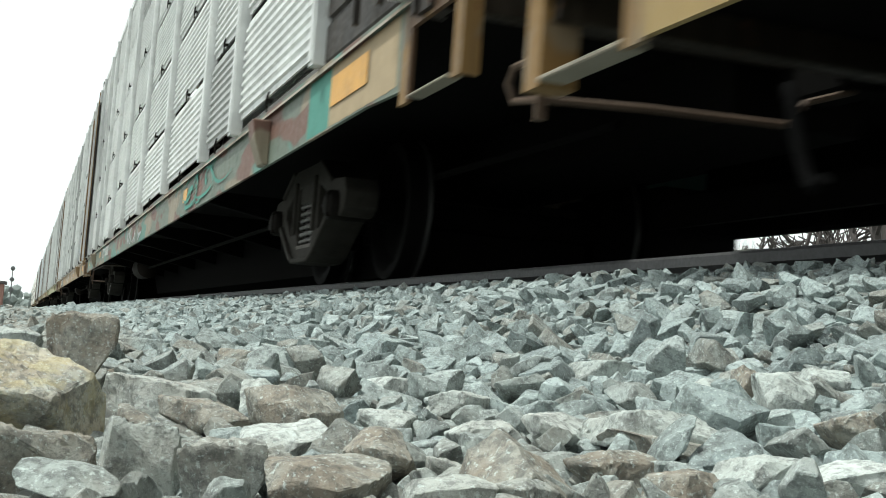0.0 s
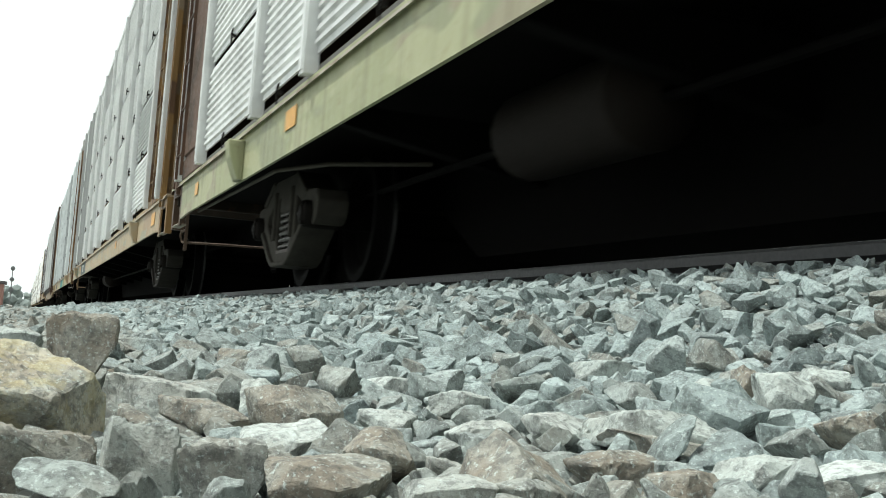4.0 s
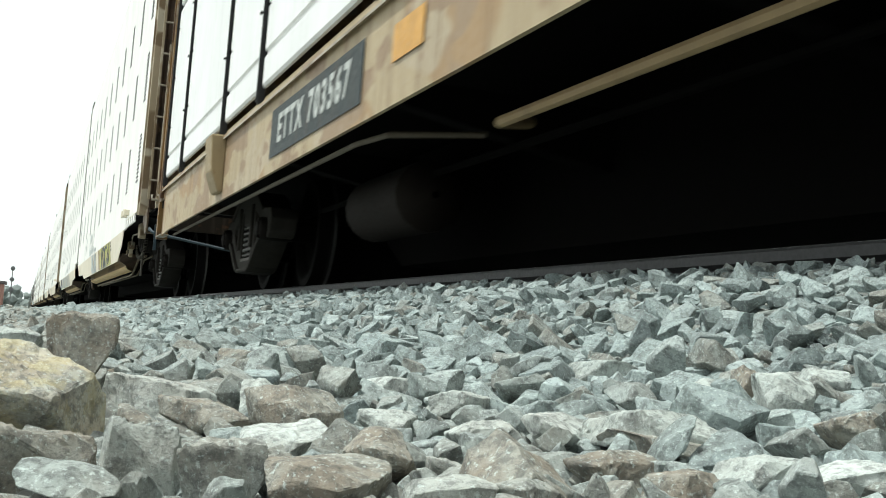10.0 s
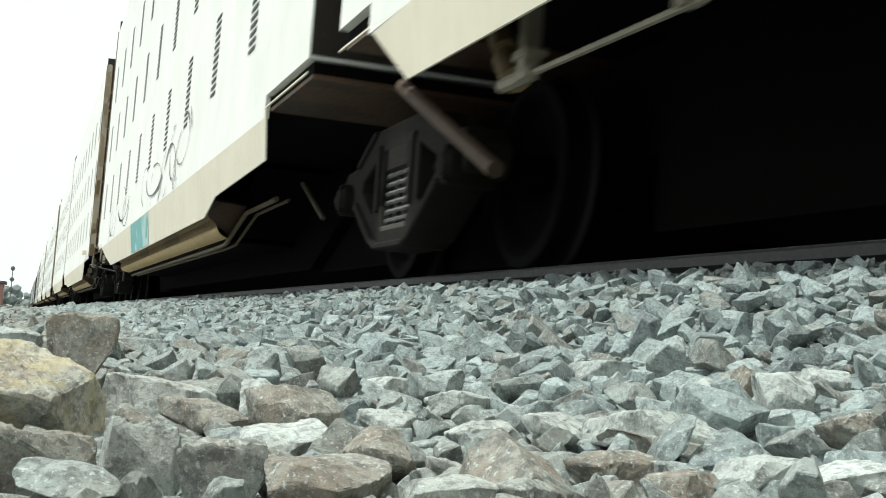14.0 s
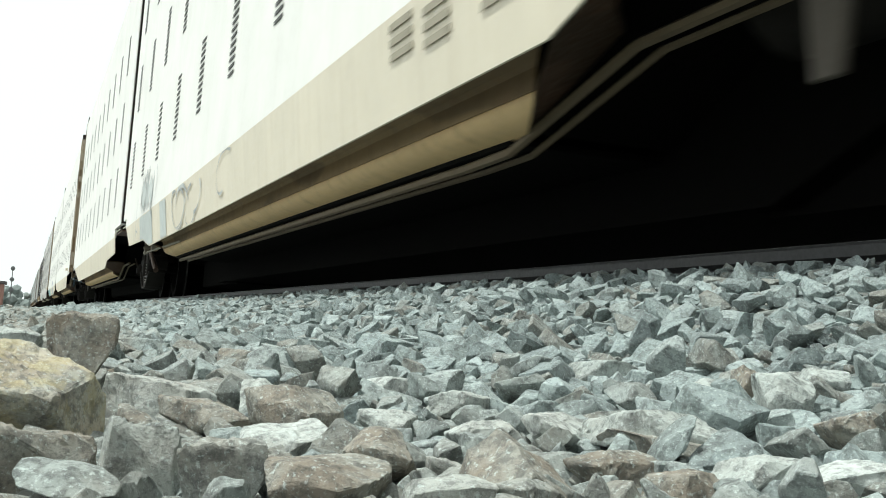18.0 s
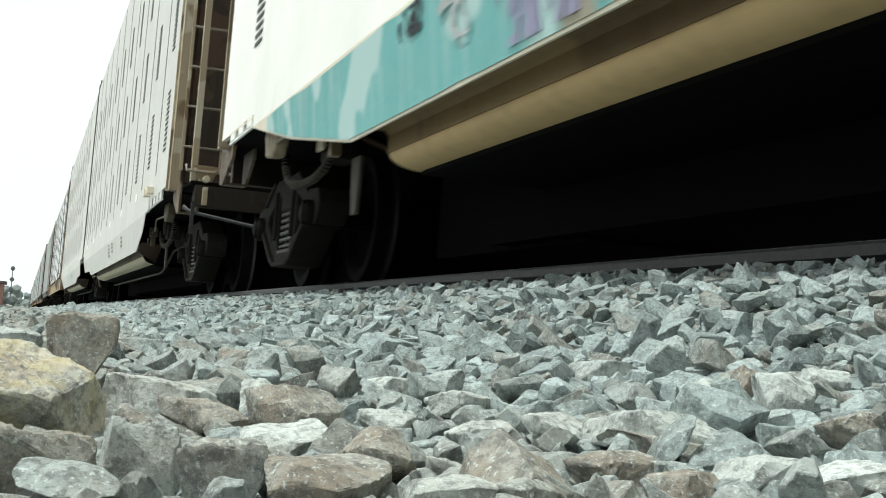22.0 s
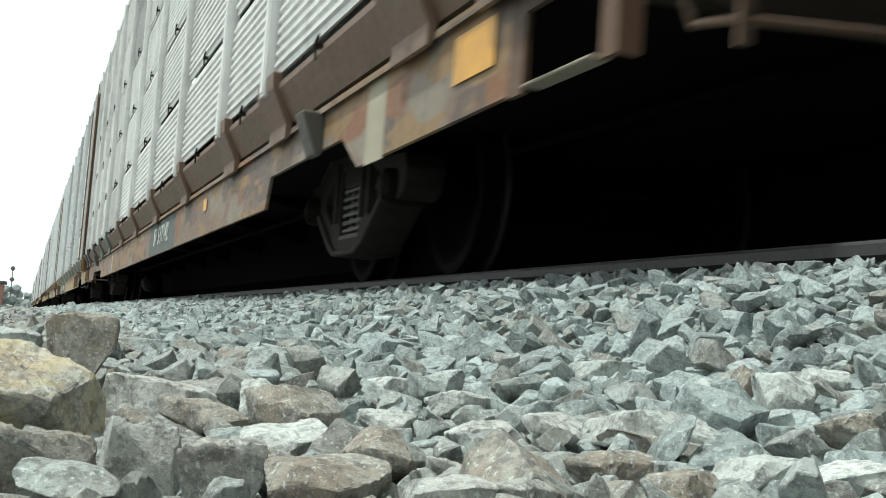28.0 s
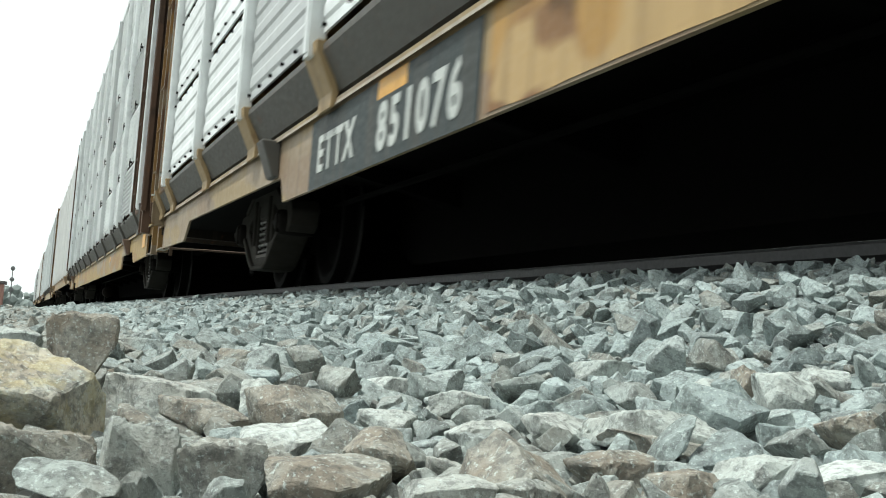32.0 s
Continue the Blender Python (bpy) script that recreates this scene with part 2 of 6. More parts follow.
TWIN_DOOR = paint("end_door_brown", (0.062, 0.042, 0.03), [(0.04, 0.03, 0.022), (0.085, 0.055, 0.036)], rust=0.5, patch_scale=2.5)
END_GRIME = paint("end_grime", (0.022, 0.017, 0.012), rust=0.5)
END_DARK = paint("end_grey_brown", (0.032, 0.027, 0.023), rust=0.4)


# ---------------------------------------------------------------- mesh helpers
def box(bm, x0, x1, y0, y1, z0, z1):
    v = [bm.verts.new((x, y, z)) for z in (z0, z1) for y in (y0, y1) for x in (x0, x1)]
    for f in ((0, 2, 3, 1), (4, 5, 7, 6), (0, 1, 5, 4), (2, 6, 7, 3), (0, 4, 6, 2), (1, 3, 7, 5)):
        bm.faces.new([v[i] for i in f])


def prism_y(bm, profile, y0, y1):
    """A closed x-z profile drawn out along y."""
    a = [bm.verts.new((x, y0, z)) for x, z in profile]
    b = [bm.verts.new((x, y1, z)) for x, z in profile]
    n = len(profile)
    for i in range(n):
        bm.faces.new((a[i], a[(i + 1) % n], b[(i + 1) % n], b[i]))
    bm.faces.new(a[::-1])
    bm.faces.new(b)


def prism_z(bm, profile, z0, z1):
    """A closed x-y profile drawn out along z."""
    a = [bm.verts.new((x, y, z0)) for x, y in profile]
    b = [bm.verts.new((x, y, z1)) for x, y in profile]
    n = len(profile)
    for i in range(n):
        bm.faces.new((a[i], a[(i + 1) % n], b[(i + 1) % n], b[i]))
    bm.faces.new(a[::-1])
    bm.faces.new(b)


def slab_x(bm, outline, x0, x1):
    """A closed y-z outline made x1 - x0 thick."""
    a = [bm.verts.new((x0, y, z)) for y, z in outline]
    b = [bm.verts.new((x1, y, z)) for y, z in outline]
    n = len(outline)
    for i in range(n):
        bm.faces.new((a[i], a[(i + 1) % n], b[(i + 1) % n], b[i]))
    bm.faces.new(a[::-1])
    bm.faces.new(b)


def tube(bm, pts, r, n=8):
    pts = [Vector(p) for p in pts]
    rings = []
    for i, p in enumerate(pts):
        d = (pts[min(i + 1, len(pts) - 1)] - pts[max(i - 1, 0)]).normalized()
        u = d.orthogonal().normalized() if not rings else (rings[-1][1] - d * rings[-1][1].dot(d)).normalized()
        w = d.cross(u)
        rings.append(([bm.verts.new(p + r * (math.cos(k * math.tau / n) * u + math.sin(k * math.tau / n) * w)) for k in range(n)], u))
    for (a, _), (b, _) in zip(rings, rings[1:]):
        for k in range(n):
            bm.faces.new((a[k], a[(k + 1) % n], b[(k + 1) % n], b[k]))
    bm.faces.new(rings[0][0][::-1])
    bm.faces.new(rings[-1][0])


def lathe_x(bm, profile, n=32, y=0.0, z=0.0):
    """Radius-and-x profile turned round an axle along x."""
    rings = []
    for r, x in profile:
        rings.append([bm.verts.new((x, y + r * math.cos(k * math.tau / n), z + r * math.sin(k * math.tau / n))) for k in range(n)])
    for a, b in zip(rings, rings[1:]):
        for k in range(n):
            bm.faces.new((a[k], a[(k + 1) % n], b[(k + 1) % n], b[k]))
    bm.faces.new(rings[0][::-1])
    bm.faces.new(rings[-1])


def chamfer(bm, w, seg=1):
    bmesh.ops.recalc_face_normals(bm, faces=bm.faces)
    bmesh.ops.bevel(bm, geom=bm.edges[:], offset=w, segments=seg, affect="EDGES", clamp_overlap=True)


MESHES = {}


def mesh_of(key, build, bevel=0.0, smooth=False):
    """The mesh that build(bm) makes, made once for each key and shared after that."""
    if key not in MESHES:
        bm = bmesh.new()
        build(bm)
        bmesh.ops.recalc_face_normals(bm, faces=bm.faces)
        if bevel:
            chamfer(bm, bevel)
        me = bpy.data.meshes.new(str(key[0] if isinstance(key, tuple) else key))
        bm.to_mesh(me)
        bm.free()
        me.materials.append(None)
        if smooth:
            me.shade_smooth()
            me.set_sharp_from_angle(angle=radians(40))
        MESHES[key] = me
    return MESHES[key]


def part(name, me, material, parent, at=(0, 0, 0), turn=0.0, label=""):
    ob = new(name, me)
    ob.material_slots[0].link = "OBJECT"
    ob.material_slots[0].material = material
    if parent:
        ob.parent = parent
    ob.location, ob.rotation_euler.z = at, turn
    if label:
        ob["label"] = label
    return ob


def thing(name, label, category, group="", at=(0, 0, 0)):
    ob = new(name)
    ob.empty_display_size = 0.2
    ob.location = at
    return tagged(ob, label, category, group)


# ---------------------------------------------------------------- ground, track
def ground_z(x):
    """Height of the ballast under its stones, across the track."""
    x = min(x, 2 * TRACK_X - x)
    pts = ((-2.5, -0.02), (0.2, 0.0), (0.9, 0.075), (1.45, 0.24), (1.75, 0.325), (2.2, 0.335))
    if x <= pts[0][0]:
        return pts[0][1]
    for (a, za), (b, zb) in zip(pts, pts[1:]):
        if x <= b:
            return za + (zb - za) * (x - a) / (b - a)
    return pts[-1][1]


def build_ground():
    m, nt, p = nodes_of("dirt_and_gravel")
    wv = coords(nt, world_space=True)
    a, b, c = noise_tex(nt, wv, 0.4, 5.0), noise_tex(nt, wv, 22.0, 6.0, 0.75), noise_tex(nt, wv, 60.0, 3.0)
    vor = nt.nodes.new("ShaderNodeTexVoronoi")
    vor.inputs["Scale"].default_value = 14.0
    nt.links.new(wv, vor.inputs["Vector"])
    col = mixc(nt, ramp(nt, b, 0.3, 0.7), (0.035, 0.038, 0.037), (0.19, 0.215, 0.205))
    col = mixc(nt, ramp(nt, a, 0.5, 0.65, 0.0, 0.5), col, (0.26, 0.23, 0.18))
    sep = nt.nodes.new("ShaderNodeSeparateXYZ")
    nt.links.new(wv, sep.inputs[0])
    off = nt.nodes.new("ShaderNodeMath")
    off.operation = "SUBTRACT"
    off.inputs[1].default_value = TRACK_X
    nt.links.new(sep.outputs["X"], off.inputs[0])
    away = nt.nodes.new("ShaderNodeMath")
    away.operation = "ABSOLUTE"
    nt.links.new(off.outputs[0], away.inputs[0])
    # the shade between the rails is put into the ground's colour
    col = mixc(nt, ramp(nt, away.outputs[0], 0.7, 1.0, 1.0, 0.0), col, (0.022, 0.02, 0.018))
    nt.links.new(col, p.inputs["Base Color"])
    p.inputs["Roughness"].default_value = 0.95
    bump(nt, p, vor.outputs["Distance"], 0.6, 0.04)
    xs = [-600, -150, -40, -12, -4, -2.5, -1.2, -0.4, 0.2, 0.55, 0.9, 1.2, 1.45, 1.65, 1.8, 2.2, 2.84]
    xs = xs + [2 * TRACK_X - x for x in xs[-2::-1]]
    ys = [-600, -150, -40, -10, 0, 4, 8, 14, 22, 35, 60, 100, 180, 350, 900]
    bm = bmesh.new()
    rows = [[bm.verts.new((x, y, ground_z(x))) for x in xs] for y in ys]
    for r0, r1 in zip(rows, rows[1:]):
        for i in range(len(xs) - 1):
            bm.faces.new((r0[i], r0[i + 1], r1[i + 1], r1[i]))
    me = bpy.data.meshes.new("ground")
    bm.to_mesh(me)
    bm.free()
    me.materials.append(m)
    return tagged(new("ground", me), "grey gravel and dirt beside the railway track", "ground", kind="structure")


RAIL_PROFILE = [(-0.07, -0.17), (0.07, -0.17), (0.07, -0.158), (0.014, -0.14), (0.01, -0.055), (0.036, -0.04), (0.037, -0.01), (0.028, 0.0),
                (-0.028, 0.0), (-0.037, -0.01), (-0.036, -0.04), (-0.01, -0.055), (-0.014, -0.14), (-0.07, -0.158)]


def build_track():
    for side in (-1, 1):
        rail = thing("rail", "long steel rail with a worn shiny head on ballast", "rail", "rails of the track", (TRACK_X + side * 0.755, 0, RAIL_TOP))
        me = mesh_of("rail", lambda bm: prism_y(bm, RAIL_PROFILE, -40, 500))
        part("rail_web", me, RAILSIDE, rail)
        head = mesh_of("rail_head", lambda bm: box(bm, -0.024, 0.024, -40, 500, 0.0, 0.0008))
        part("rail_head", head, RAILTOP, rail, label="polished running surface")
    tie = mesh_of("tie", lambda bm: box(bm, -1.3, 1.3, -0.11, 0.11, -0.18, 0.0), 0.01)
    for k in range(-4, 70):
        t = part("railway_tie", tie, TIE, None, (TRACK_X + random.uniform(-0.02, 0.02), 0.25 + k * 0.52, RAIL_TOP - 0.172))
        tagged(t, "dark creosoted wooden tie bedded in ballast", "railway tie", "ties under the rails")


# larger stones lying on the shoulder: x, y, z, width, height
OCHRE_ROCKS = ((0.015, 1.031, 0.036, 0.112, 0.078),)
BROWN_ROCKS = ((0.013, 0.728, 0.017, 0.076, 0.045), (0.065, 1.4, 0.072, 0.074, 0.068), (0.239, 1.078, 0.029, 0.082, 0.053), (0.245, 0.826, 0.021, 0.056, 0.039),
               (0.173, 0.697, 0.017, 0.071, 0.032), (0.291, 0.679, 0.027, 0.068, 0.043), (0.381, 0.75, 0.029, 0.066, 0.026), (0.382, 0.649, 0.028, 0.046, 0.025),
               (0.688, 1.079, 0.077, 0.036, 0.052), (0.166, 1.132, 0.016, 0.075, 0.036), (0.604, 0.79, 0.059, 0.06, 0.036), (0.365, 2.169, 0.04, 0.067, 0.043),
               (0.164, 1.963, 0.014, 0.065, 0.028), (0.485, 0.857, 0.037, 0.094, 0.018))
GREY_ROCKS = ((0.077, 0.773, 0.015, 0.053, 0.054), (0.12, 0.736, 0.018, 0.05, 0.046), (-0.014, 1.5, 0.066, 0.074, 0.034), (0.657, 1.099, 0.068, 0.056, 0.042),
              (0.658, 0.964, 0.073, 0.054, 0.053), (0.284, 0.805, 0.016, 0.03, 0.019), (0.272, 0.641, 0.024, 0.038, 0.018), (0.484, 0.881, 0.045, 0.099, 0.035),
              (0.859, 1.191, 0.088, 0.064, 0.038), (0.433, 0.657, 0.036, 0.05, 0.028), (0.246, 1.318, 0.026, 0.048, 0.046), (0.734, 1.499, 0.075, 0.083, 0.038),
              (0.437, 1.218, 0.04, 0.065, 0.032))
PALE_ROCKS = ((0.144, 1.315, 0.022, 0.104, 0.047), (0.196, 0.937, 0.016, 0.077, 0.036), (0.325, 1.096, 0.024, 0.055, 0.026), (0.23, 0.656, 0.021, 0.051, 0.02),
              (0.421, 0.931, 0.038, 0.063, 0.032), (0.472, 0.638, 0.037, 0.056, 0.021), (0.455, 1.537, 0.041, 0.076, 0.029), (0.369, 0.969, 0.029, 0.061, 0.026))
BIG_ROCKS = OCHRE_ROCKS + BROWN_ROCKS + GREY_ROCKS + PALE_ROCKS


# breaks of two rocks of marked shape: normal and distance
SLAB_CUTS = (((0.1, -0.42, 0.9), 0.52), ((0.82, -0.55, 0.12), 0.62), ((-0.1, -0.8, -0.6), 0.62), ((0, 1, 0.1), 0.8), ((0, 0, -1), 0.8), ((-1, 0, 0), 0.95), ((0.6, 0.3, 0.7), 0.86), ((0.4, -0.75, 0.5), 0.74))
WEDGE_CUTS = (((0.5, -0.2, 0.85), 0.36), ((-0.8, -0.3, 0.5), 0.52), ((0.1, -1, 0.05), 0.6), ((0, 1, 0), 0.7), ((0, 0, -1), 0.6), ((1, 0, 0), 0.92), ((-1, 0, 0), 0.78), ((0.5, -0.8, 0.3), 0.75))


def stone_mesh(i, level, shape=()):
    """A crushed stone, about one unit across: a block split by flat breaks; the nearer kinds have worn edges and rough faces."""
    rnd = random.Random(100 + i)
    bm = bmesh.new()
    bmesh.ops.create_cube(bm, size=2.0)
    size = (rnd.uniform(0.95, 1.3), rnd.uniform(0.62, 1.0), rnd.uniform(0.36, 0.66))
    cuts = [(Vector(n).normalized(), h) for n, h in shape]
    for k in range(0 if shape else rnd.randint(6, 9)):
        cuts.append((Vector((rnd.gauss(0, 1), rnd.gauss(0, 1), rnd.gauss(0, 1))).normalized(), rnd.uniform(0.62, 1.02)))
    for n in () if shape else ((0, 0, 1), (0, 0, -1), (1, 0, 0), (-1, 0, 0), (0, 1, 0), (0, -1, 0)):
        cuts.append(((Vector(n) + Vector((rnd.gauss(0, 0.3), rnd.gauss(0, 0.3), rnd.gauss(0, 0.3)))).normalized(), rnd.uniform(0.66, 0.95)))
    for n, h in cuts:
        bmesh.ops.bisect_plane(bm, geom=bm.verts[:] + bm.edges[:] + bm.faces[:], plane_co=n * h, plane_no=n, clear_outer=True)
        bmesh.ops.holes_fill(bm, edges=[e for e in bm.edges if e.is_boundary], sides=0)
    for v in bm.verts:
        v.co = Vector((v.co.x * size[0] / 2, v.co.y * size[1] / 2, v.co.z * size[2] / 2))
    bmesh.ops.remove_doubles(bm, verts=bm.verts[:], dist=0.03)
    bmesh.ops.recalc_face_normals(bm, faces=bm.faces)
    if level > 1:
        bmesh.ops.bevel(bm, geom=bm.edges[:], offset=0.016, segments=1, affect="EDGES", clamp_overlap=True)
    bmesh.ops.triangulate(bm, faces=bm.faces[:])
    if level > 2:
        limit = 0.17 if level == 3 else 0.085
        for _ in range(4):
            long = [e for e in bm.edges if e.calc_length() > limit]
            if not long:
                break
            bmesh.ops.subdivide_edges(bm, edges=long, cuts=1)
            bmesh.ops.triangulate(bm, faces=[f for f in bm.faces if len(f.verts) > 3])
        bm.normal_update()
        off = Vector((i * 3.1, 7.7, 0))
        moved = []
        for v in bm.verts:
            q = v.co * 2
            d = 0.030 * noise.noise(q * 1.7 + off) + 0.022 * abs(noise.noise(q * 4.1 + off)) + 0.012 * noise.noise(q * 9 + off)
            if level > 3:
                d += 0.010 * noise.noise(q * 19 + off) - 0.016 * max(0.0, noise.noise(q * 6.5 - off) - 0.2)
            moved.append(v.co + v.normal * d)
        for v, co in zip(bm.verts, moved):
            v.co = co
    if level == 4:
        # exactly one unit wide, deep and high
        for k in range(3):
            lo, hi = min(v.co[k] for v in bm.verts), max(v.co[k] for v in bm.verts)
            for v in bm.verts:
                v.co[k] = (v.co[k] - (lo + hi) / 2) / (hi - lo)
    me = bpy.data.meshes.new("stone")
    bm.to_mesh(me)
    bm.free()
    if level > 2:
        me.shade_smooth()
        me.set_sharp_from_angle(angle=radians(24))
    return me


def build_ballast():
    """Crushed stone: the nearest ones singly, the rest of the bank in one mesh."""
    ballast = thing("ballast", "bank of grey crushed stone sloping up to the rail", "ballast")
    ballast["kind"] = "stuff"
    rnd = random.Random(7)
    fine = [stone_mesh(i, 3) for i in range(26)]
    rocks = [stone_mesh(60 + i, 4) for i in range(14)]
    slab, wedge = stone_mesh(90, 4, SLAB_CUTS), stone_mesh(91, 4, WEDGE_CUTS)
    slab.materials.append(STONE_OCHRE), wedge.materials.append(STONE_BROWN)
    for me in fine:
        me.materials.append(STONE_ONE)
    for me in rocks:
        me.materials.append(STONE_BROWN)

    def arrays(me):
        co = np.empty(len(me.vertices) * 3)
        me.vertices.foreach_get("co", co)
        return co.reshape(-1, 3), np.array([tuple(p.vertices) for p in me.polygons])
    medium = [arrays(stone_mesh(200 + i, 2)) for i in range(30)]
    small = [arrays(stone_mesh(300 + i, 1)) for i in range(40)]
    detailed = [arrays(stone_mesh(30 + i, 3)) for i in range(24)]
    singles = 0
    verts, faces, count = [], [], 0
    # a bed of stones, and a looser layer on it: x and y extents, spacing, size, height over the bed
    bands = ((-0.45, 1.97, 0.32, 5.0, 0.034, 1.0, 0.0), (-0.45, 1.97, 0.32, 5.0, 0.06, 0.9, 0.28), (-0.9, 1.97, 5.0, 12.0, 0.055, 1.0, 0.0), (-0.9, 1.97, 5.0, 12.0, 0.10, 0.52, 0.3),
             (-2.2, 1.97, 12.0, 30.0, 0.08, 1.3, 0.05), (-3.0, 1.97, 30.0, 70.0, 0.15, 1.3, 0.05), (2.14, 3.5, -4.0, 16.0, 0.09, 1.3, -0.3),
             (-1.9, -0.45, 0.3, 5.0, 0.075, 1.3, 0.0), (-1.9, 1.97, -4.0, 0.32, 0.075, 1.3, -0.1), (-1.9, -0.9, 5.0, 14.0, 0.1, 1.3, 0.0), (3.72, 5.9, -4.0, 16.0, 0.11, 1.35, 0.0))
    for x0, x1, y0, y1, cell, big, lift in bands:
        nx, ny = int((x1 - x0) / cell), int((y1 - y0) / cell)
        for j in range(ny):
            for i in range(nx):
                x = x0 + (i + rnd.random()) * cell
                y = y0 + (j + rnd.random()) * cell
                near = math.hypot(x, y)
                if near < (0.62 if lift > 0.2 else 0.45 if y > 0.3 else 0.25) or 1.965 < x < 2.13 or 3.54 < x < 3.72:
                    continue
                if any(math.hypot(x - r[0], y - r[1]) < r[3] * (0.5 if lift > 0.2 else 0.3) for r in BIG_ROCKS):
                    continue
                s = cell * big * rnd.choice((0.65, 0.8, 1.0, 1.2, 1.5)) * rnd.uniform(0.85, 1.15)
                if lift > 0.2 and (x > 0.28 or near > 1.5):
                    s *= 0.86 if near > 1.6 else 0.8
                if x < 0.16 and 0.78 < y < 1.1 and lift > 0.2:
                    continue
                if x < 0.5 and y < 1.35:
                    s *= 0.62 if lift > 0.2 else 0.9
                z = ground_z(x) + s * (lift + rnd.uniform(-0.1, 0.16))
                lean = 0.5 if lift > 0.2 else 0.36
                tilt = (rnd.gauss(0, lean), rnd.gauss(0, lean), rnd.uniform(0, math.tau))
                if 1.0 < x < 2.0:
                    z = min(z, 0.095 + 0.15 * x - s * 0.28 + (0.03 if y < 2.3 else 0.0))
                ahead = -0.12 - 0.1 * y < x < 0.15 + 0.9 * y
                if ahead and y < 1.75 and lift > 0.2 and singles < 330:
                    ob = new("stone", fine[rnd.randrange(len(fine))])
                    ob.parent = ballast
                    ob.location, ob.rotation_euler, ob.scale = (x, y, z), tilt, (s, s, s)
                    singles += 1
                    continue
                kinds = small
                if ahead and near < 5.0:
                    kinds = detailed if near < 1.6 else medium
                co, tri = kinds[rnd.randrange(len(kinds))]
                rot = np.array(Euler(tilt).to_matrix())
                verts.append(co @ rot.T * s + (x, y, z))
                faces.append(tri + count)
                count += len(co)
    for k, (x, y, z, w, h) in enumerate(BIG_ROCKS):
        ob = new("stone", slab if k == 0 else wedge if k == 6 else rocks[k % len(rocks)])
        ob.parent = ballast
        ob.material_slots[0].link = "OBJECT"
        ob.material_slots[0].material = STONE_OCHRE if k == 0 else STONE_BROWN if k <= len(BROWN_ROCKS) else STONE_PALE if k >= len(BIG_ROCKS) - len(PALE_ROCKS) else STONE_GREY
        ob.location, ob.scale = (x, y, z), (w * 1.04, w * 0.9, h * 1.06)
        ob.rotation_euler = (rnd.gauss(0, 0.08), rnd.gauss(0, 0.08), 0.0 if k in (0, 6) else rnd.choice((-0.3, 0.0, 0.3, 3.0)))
    me = bpy.data.meshes.new("gravel")
    me.from_pydata(np.concatenate(verts).tolist(), [], np.concatenate(faces).tolist())
    me.materials.append(STONE_MANY)
    rest = new("gravel", me)
    rest.parent = ballast
    rest["kind"] = "stuff"


# ---------------------------------------------------------------- trucks
WR = 0.42
SEAT = plain("worn_spring_seat", (0.06, 0.05, 0.04), 0.7)


def wheelset(bm):
    prof = [(0.09, 0.60), (0.09, 0.70), (0.13, 0.705), (0.17, 0.725), (0.30, 0.735), (0.34, 0.785), (0.37, 0.80), (WR, 0.795), (WR + 0.004, 0.70),
            (WR + 0.03, 0.685), (WR + 0.028, 0.66), (0.36, 0.655), (0.33, 0.68), (0.17, 0.66), (0.09, 0.62)]
    for s in (-1, 1):
        lathe_x(bm, [(r, s * x) for r, x in prof], 36)
    lathe_x(bm, [(0.08, -1.05), (0.085, -0.62), (0.08, 0.62), (0.085, 1.05)], 12)


def side_frame(bm):
    """Cast three-piece side frame, seen from beside: a bowed top, a dipped bottom chord, two columns round the springs."""
    x0, x1 = -1.13, -0.92
    outer = [(-1.08, 0.50), (-1.02, 0.58), (-0.72, 0.60), (-0.40, 0.75), (0.40, 0.75), (0.72, 0.60), (1.02, 0.58), (1.08, 0.50),
             (1.05, 0.40), (0.96, 0.35), (0.72, 0.36), (0.36, 0.15), (0.22, 0.11), (-0.22, 0.11), (-0.36, 0.15), (-0.72, 0.36), (-0.96, 0.35), (-1.05, 0.40)]
    hole = [(-0.25, 0.62), (0.25, 0.62), (0.27, 0.34), (0.20, 0.215), (-0.20, 0.215), (-0.27, 0.34)]
    tri_a = [(-0.36, 0.60), (-0.37, 0.32), (-0.45, 0.30), (-0.66, 0.44), (-0.64, 0.50)]
    tri_b = [(0.36, 0.60), (0.37, 0.32), (0.45, 0.30), (0.66, 0.44), (0.64, 0.50)]

    def ring(pts, x):
        return [bm.verts.new((x, y, z)) for y, z in pts]
    loops = [(ring(p, x0), ring(p, x1)) for p in (outer, hole, tri_a, tri_b)]
    for f, b in loops:
        n = len(f)
        for i in range(n):
            bm.faces.new((f[i], f[(i + 1) % n], b[(i + 1) % n], b[i]))
    for face in (0, 1):
        edges = []
        for lp in loops:
            r = lp[face]
            for i in range(len(r)):
                edges.append(bm.edges.get((r[i], r[(i + 1) % len(r)])))
        bmesh.ops.triangle_fill(bm, use_beauty=True, use_dissolve=False, edges=edges)
    # flanges that stand proud along the chords
    box(bm, -1.16, -0.91, -0.25, 0.25, 0.10, 0.135)
    for s in (-1, 1):
        slab_x(bm, [(s * 0.24, 0.10), (s * 0.37, 0.14), (s * 0.74, 0.355), (s * 0.72, 0.39), (s * 0.35, 0.175), (s * 0.24, 0.135)], -1.16, -0.91)
        slab_x(bm, [(s * 0.40, 0.725), (s * 0.74, 0.575), (s * 0.75, 0.605), (s * 0.41, 0.755)], -1.15, -0.91)
        slab_x(bm, [(s * 0.275, 0.30), (s * 0.31, 0.30), (s * 0.31, 0.66), (s * 0.275, 0.66)], -1.155, -0.91)


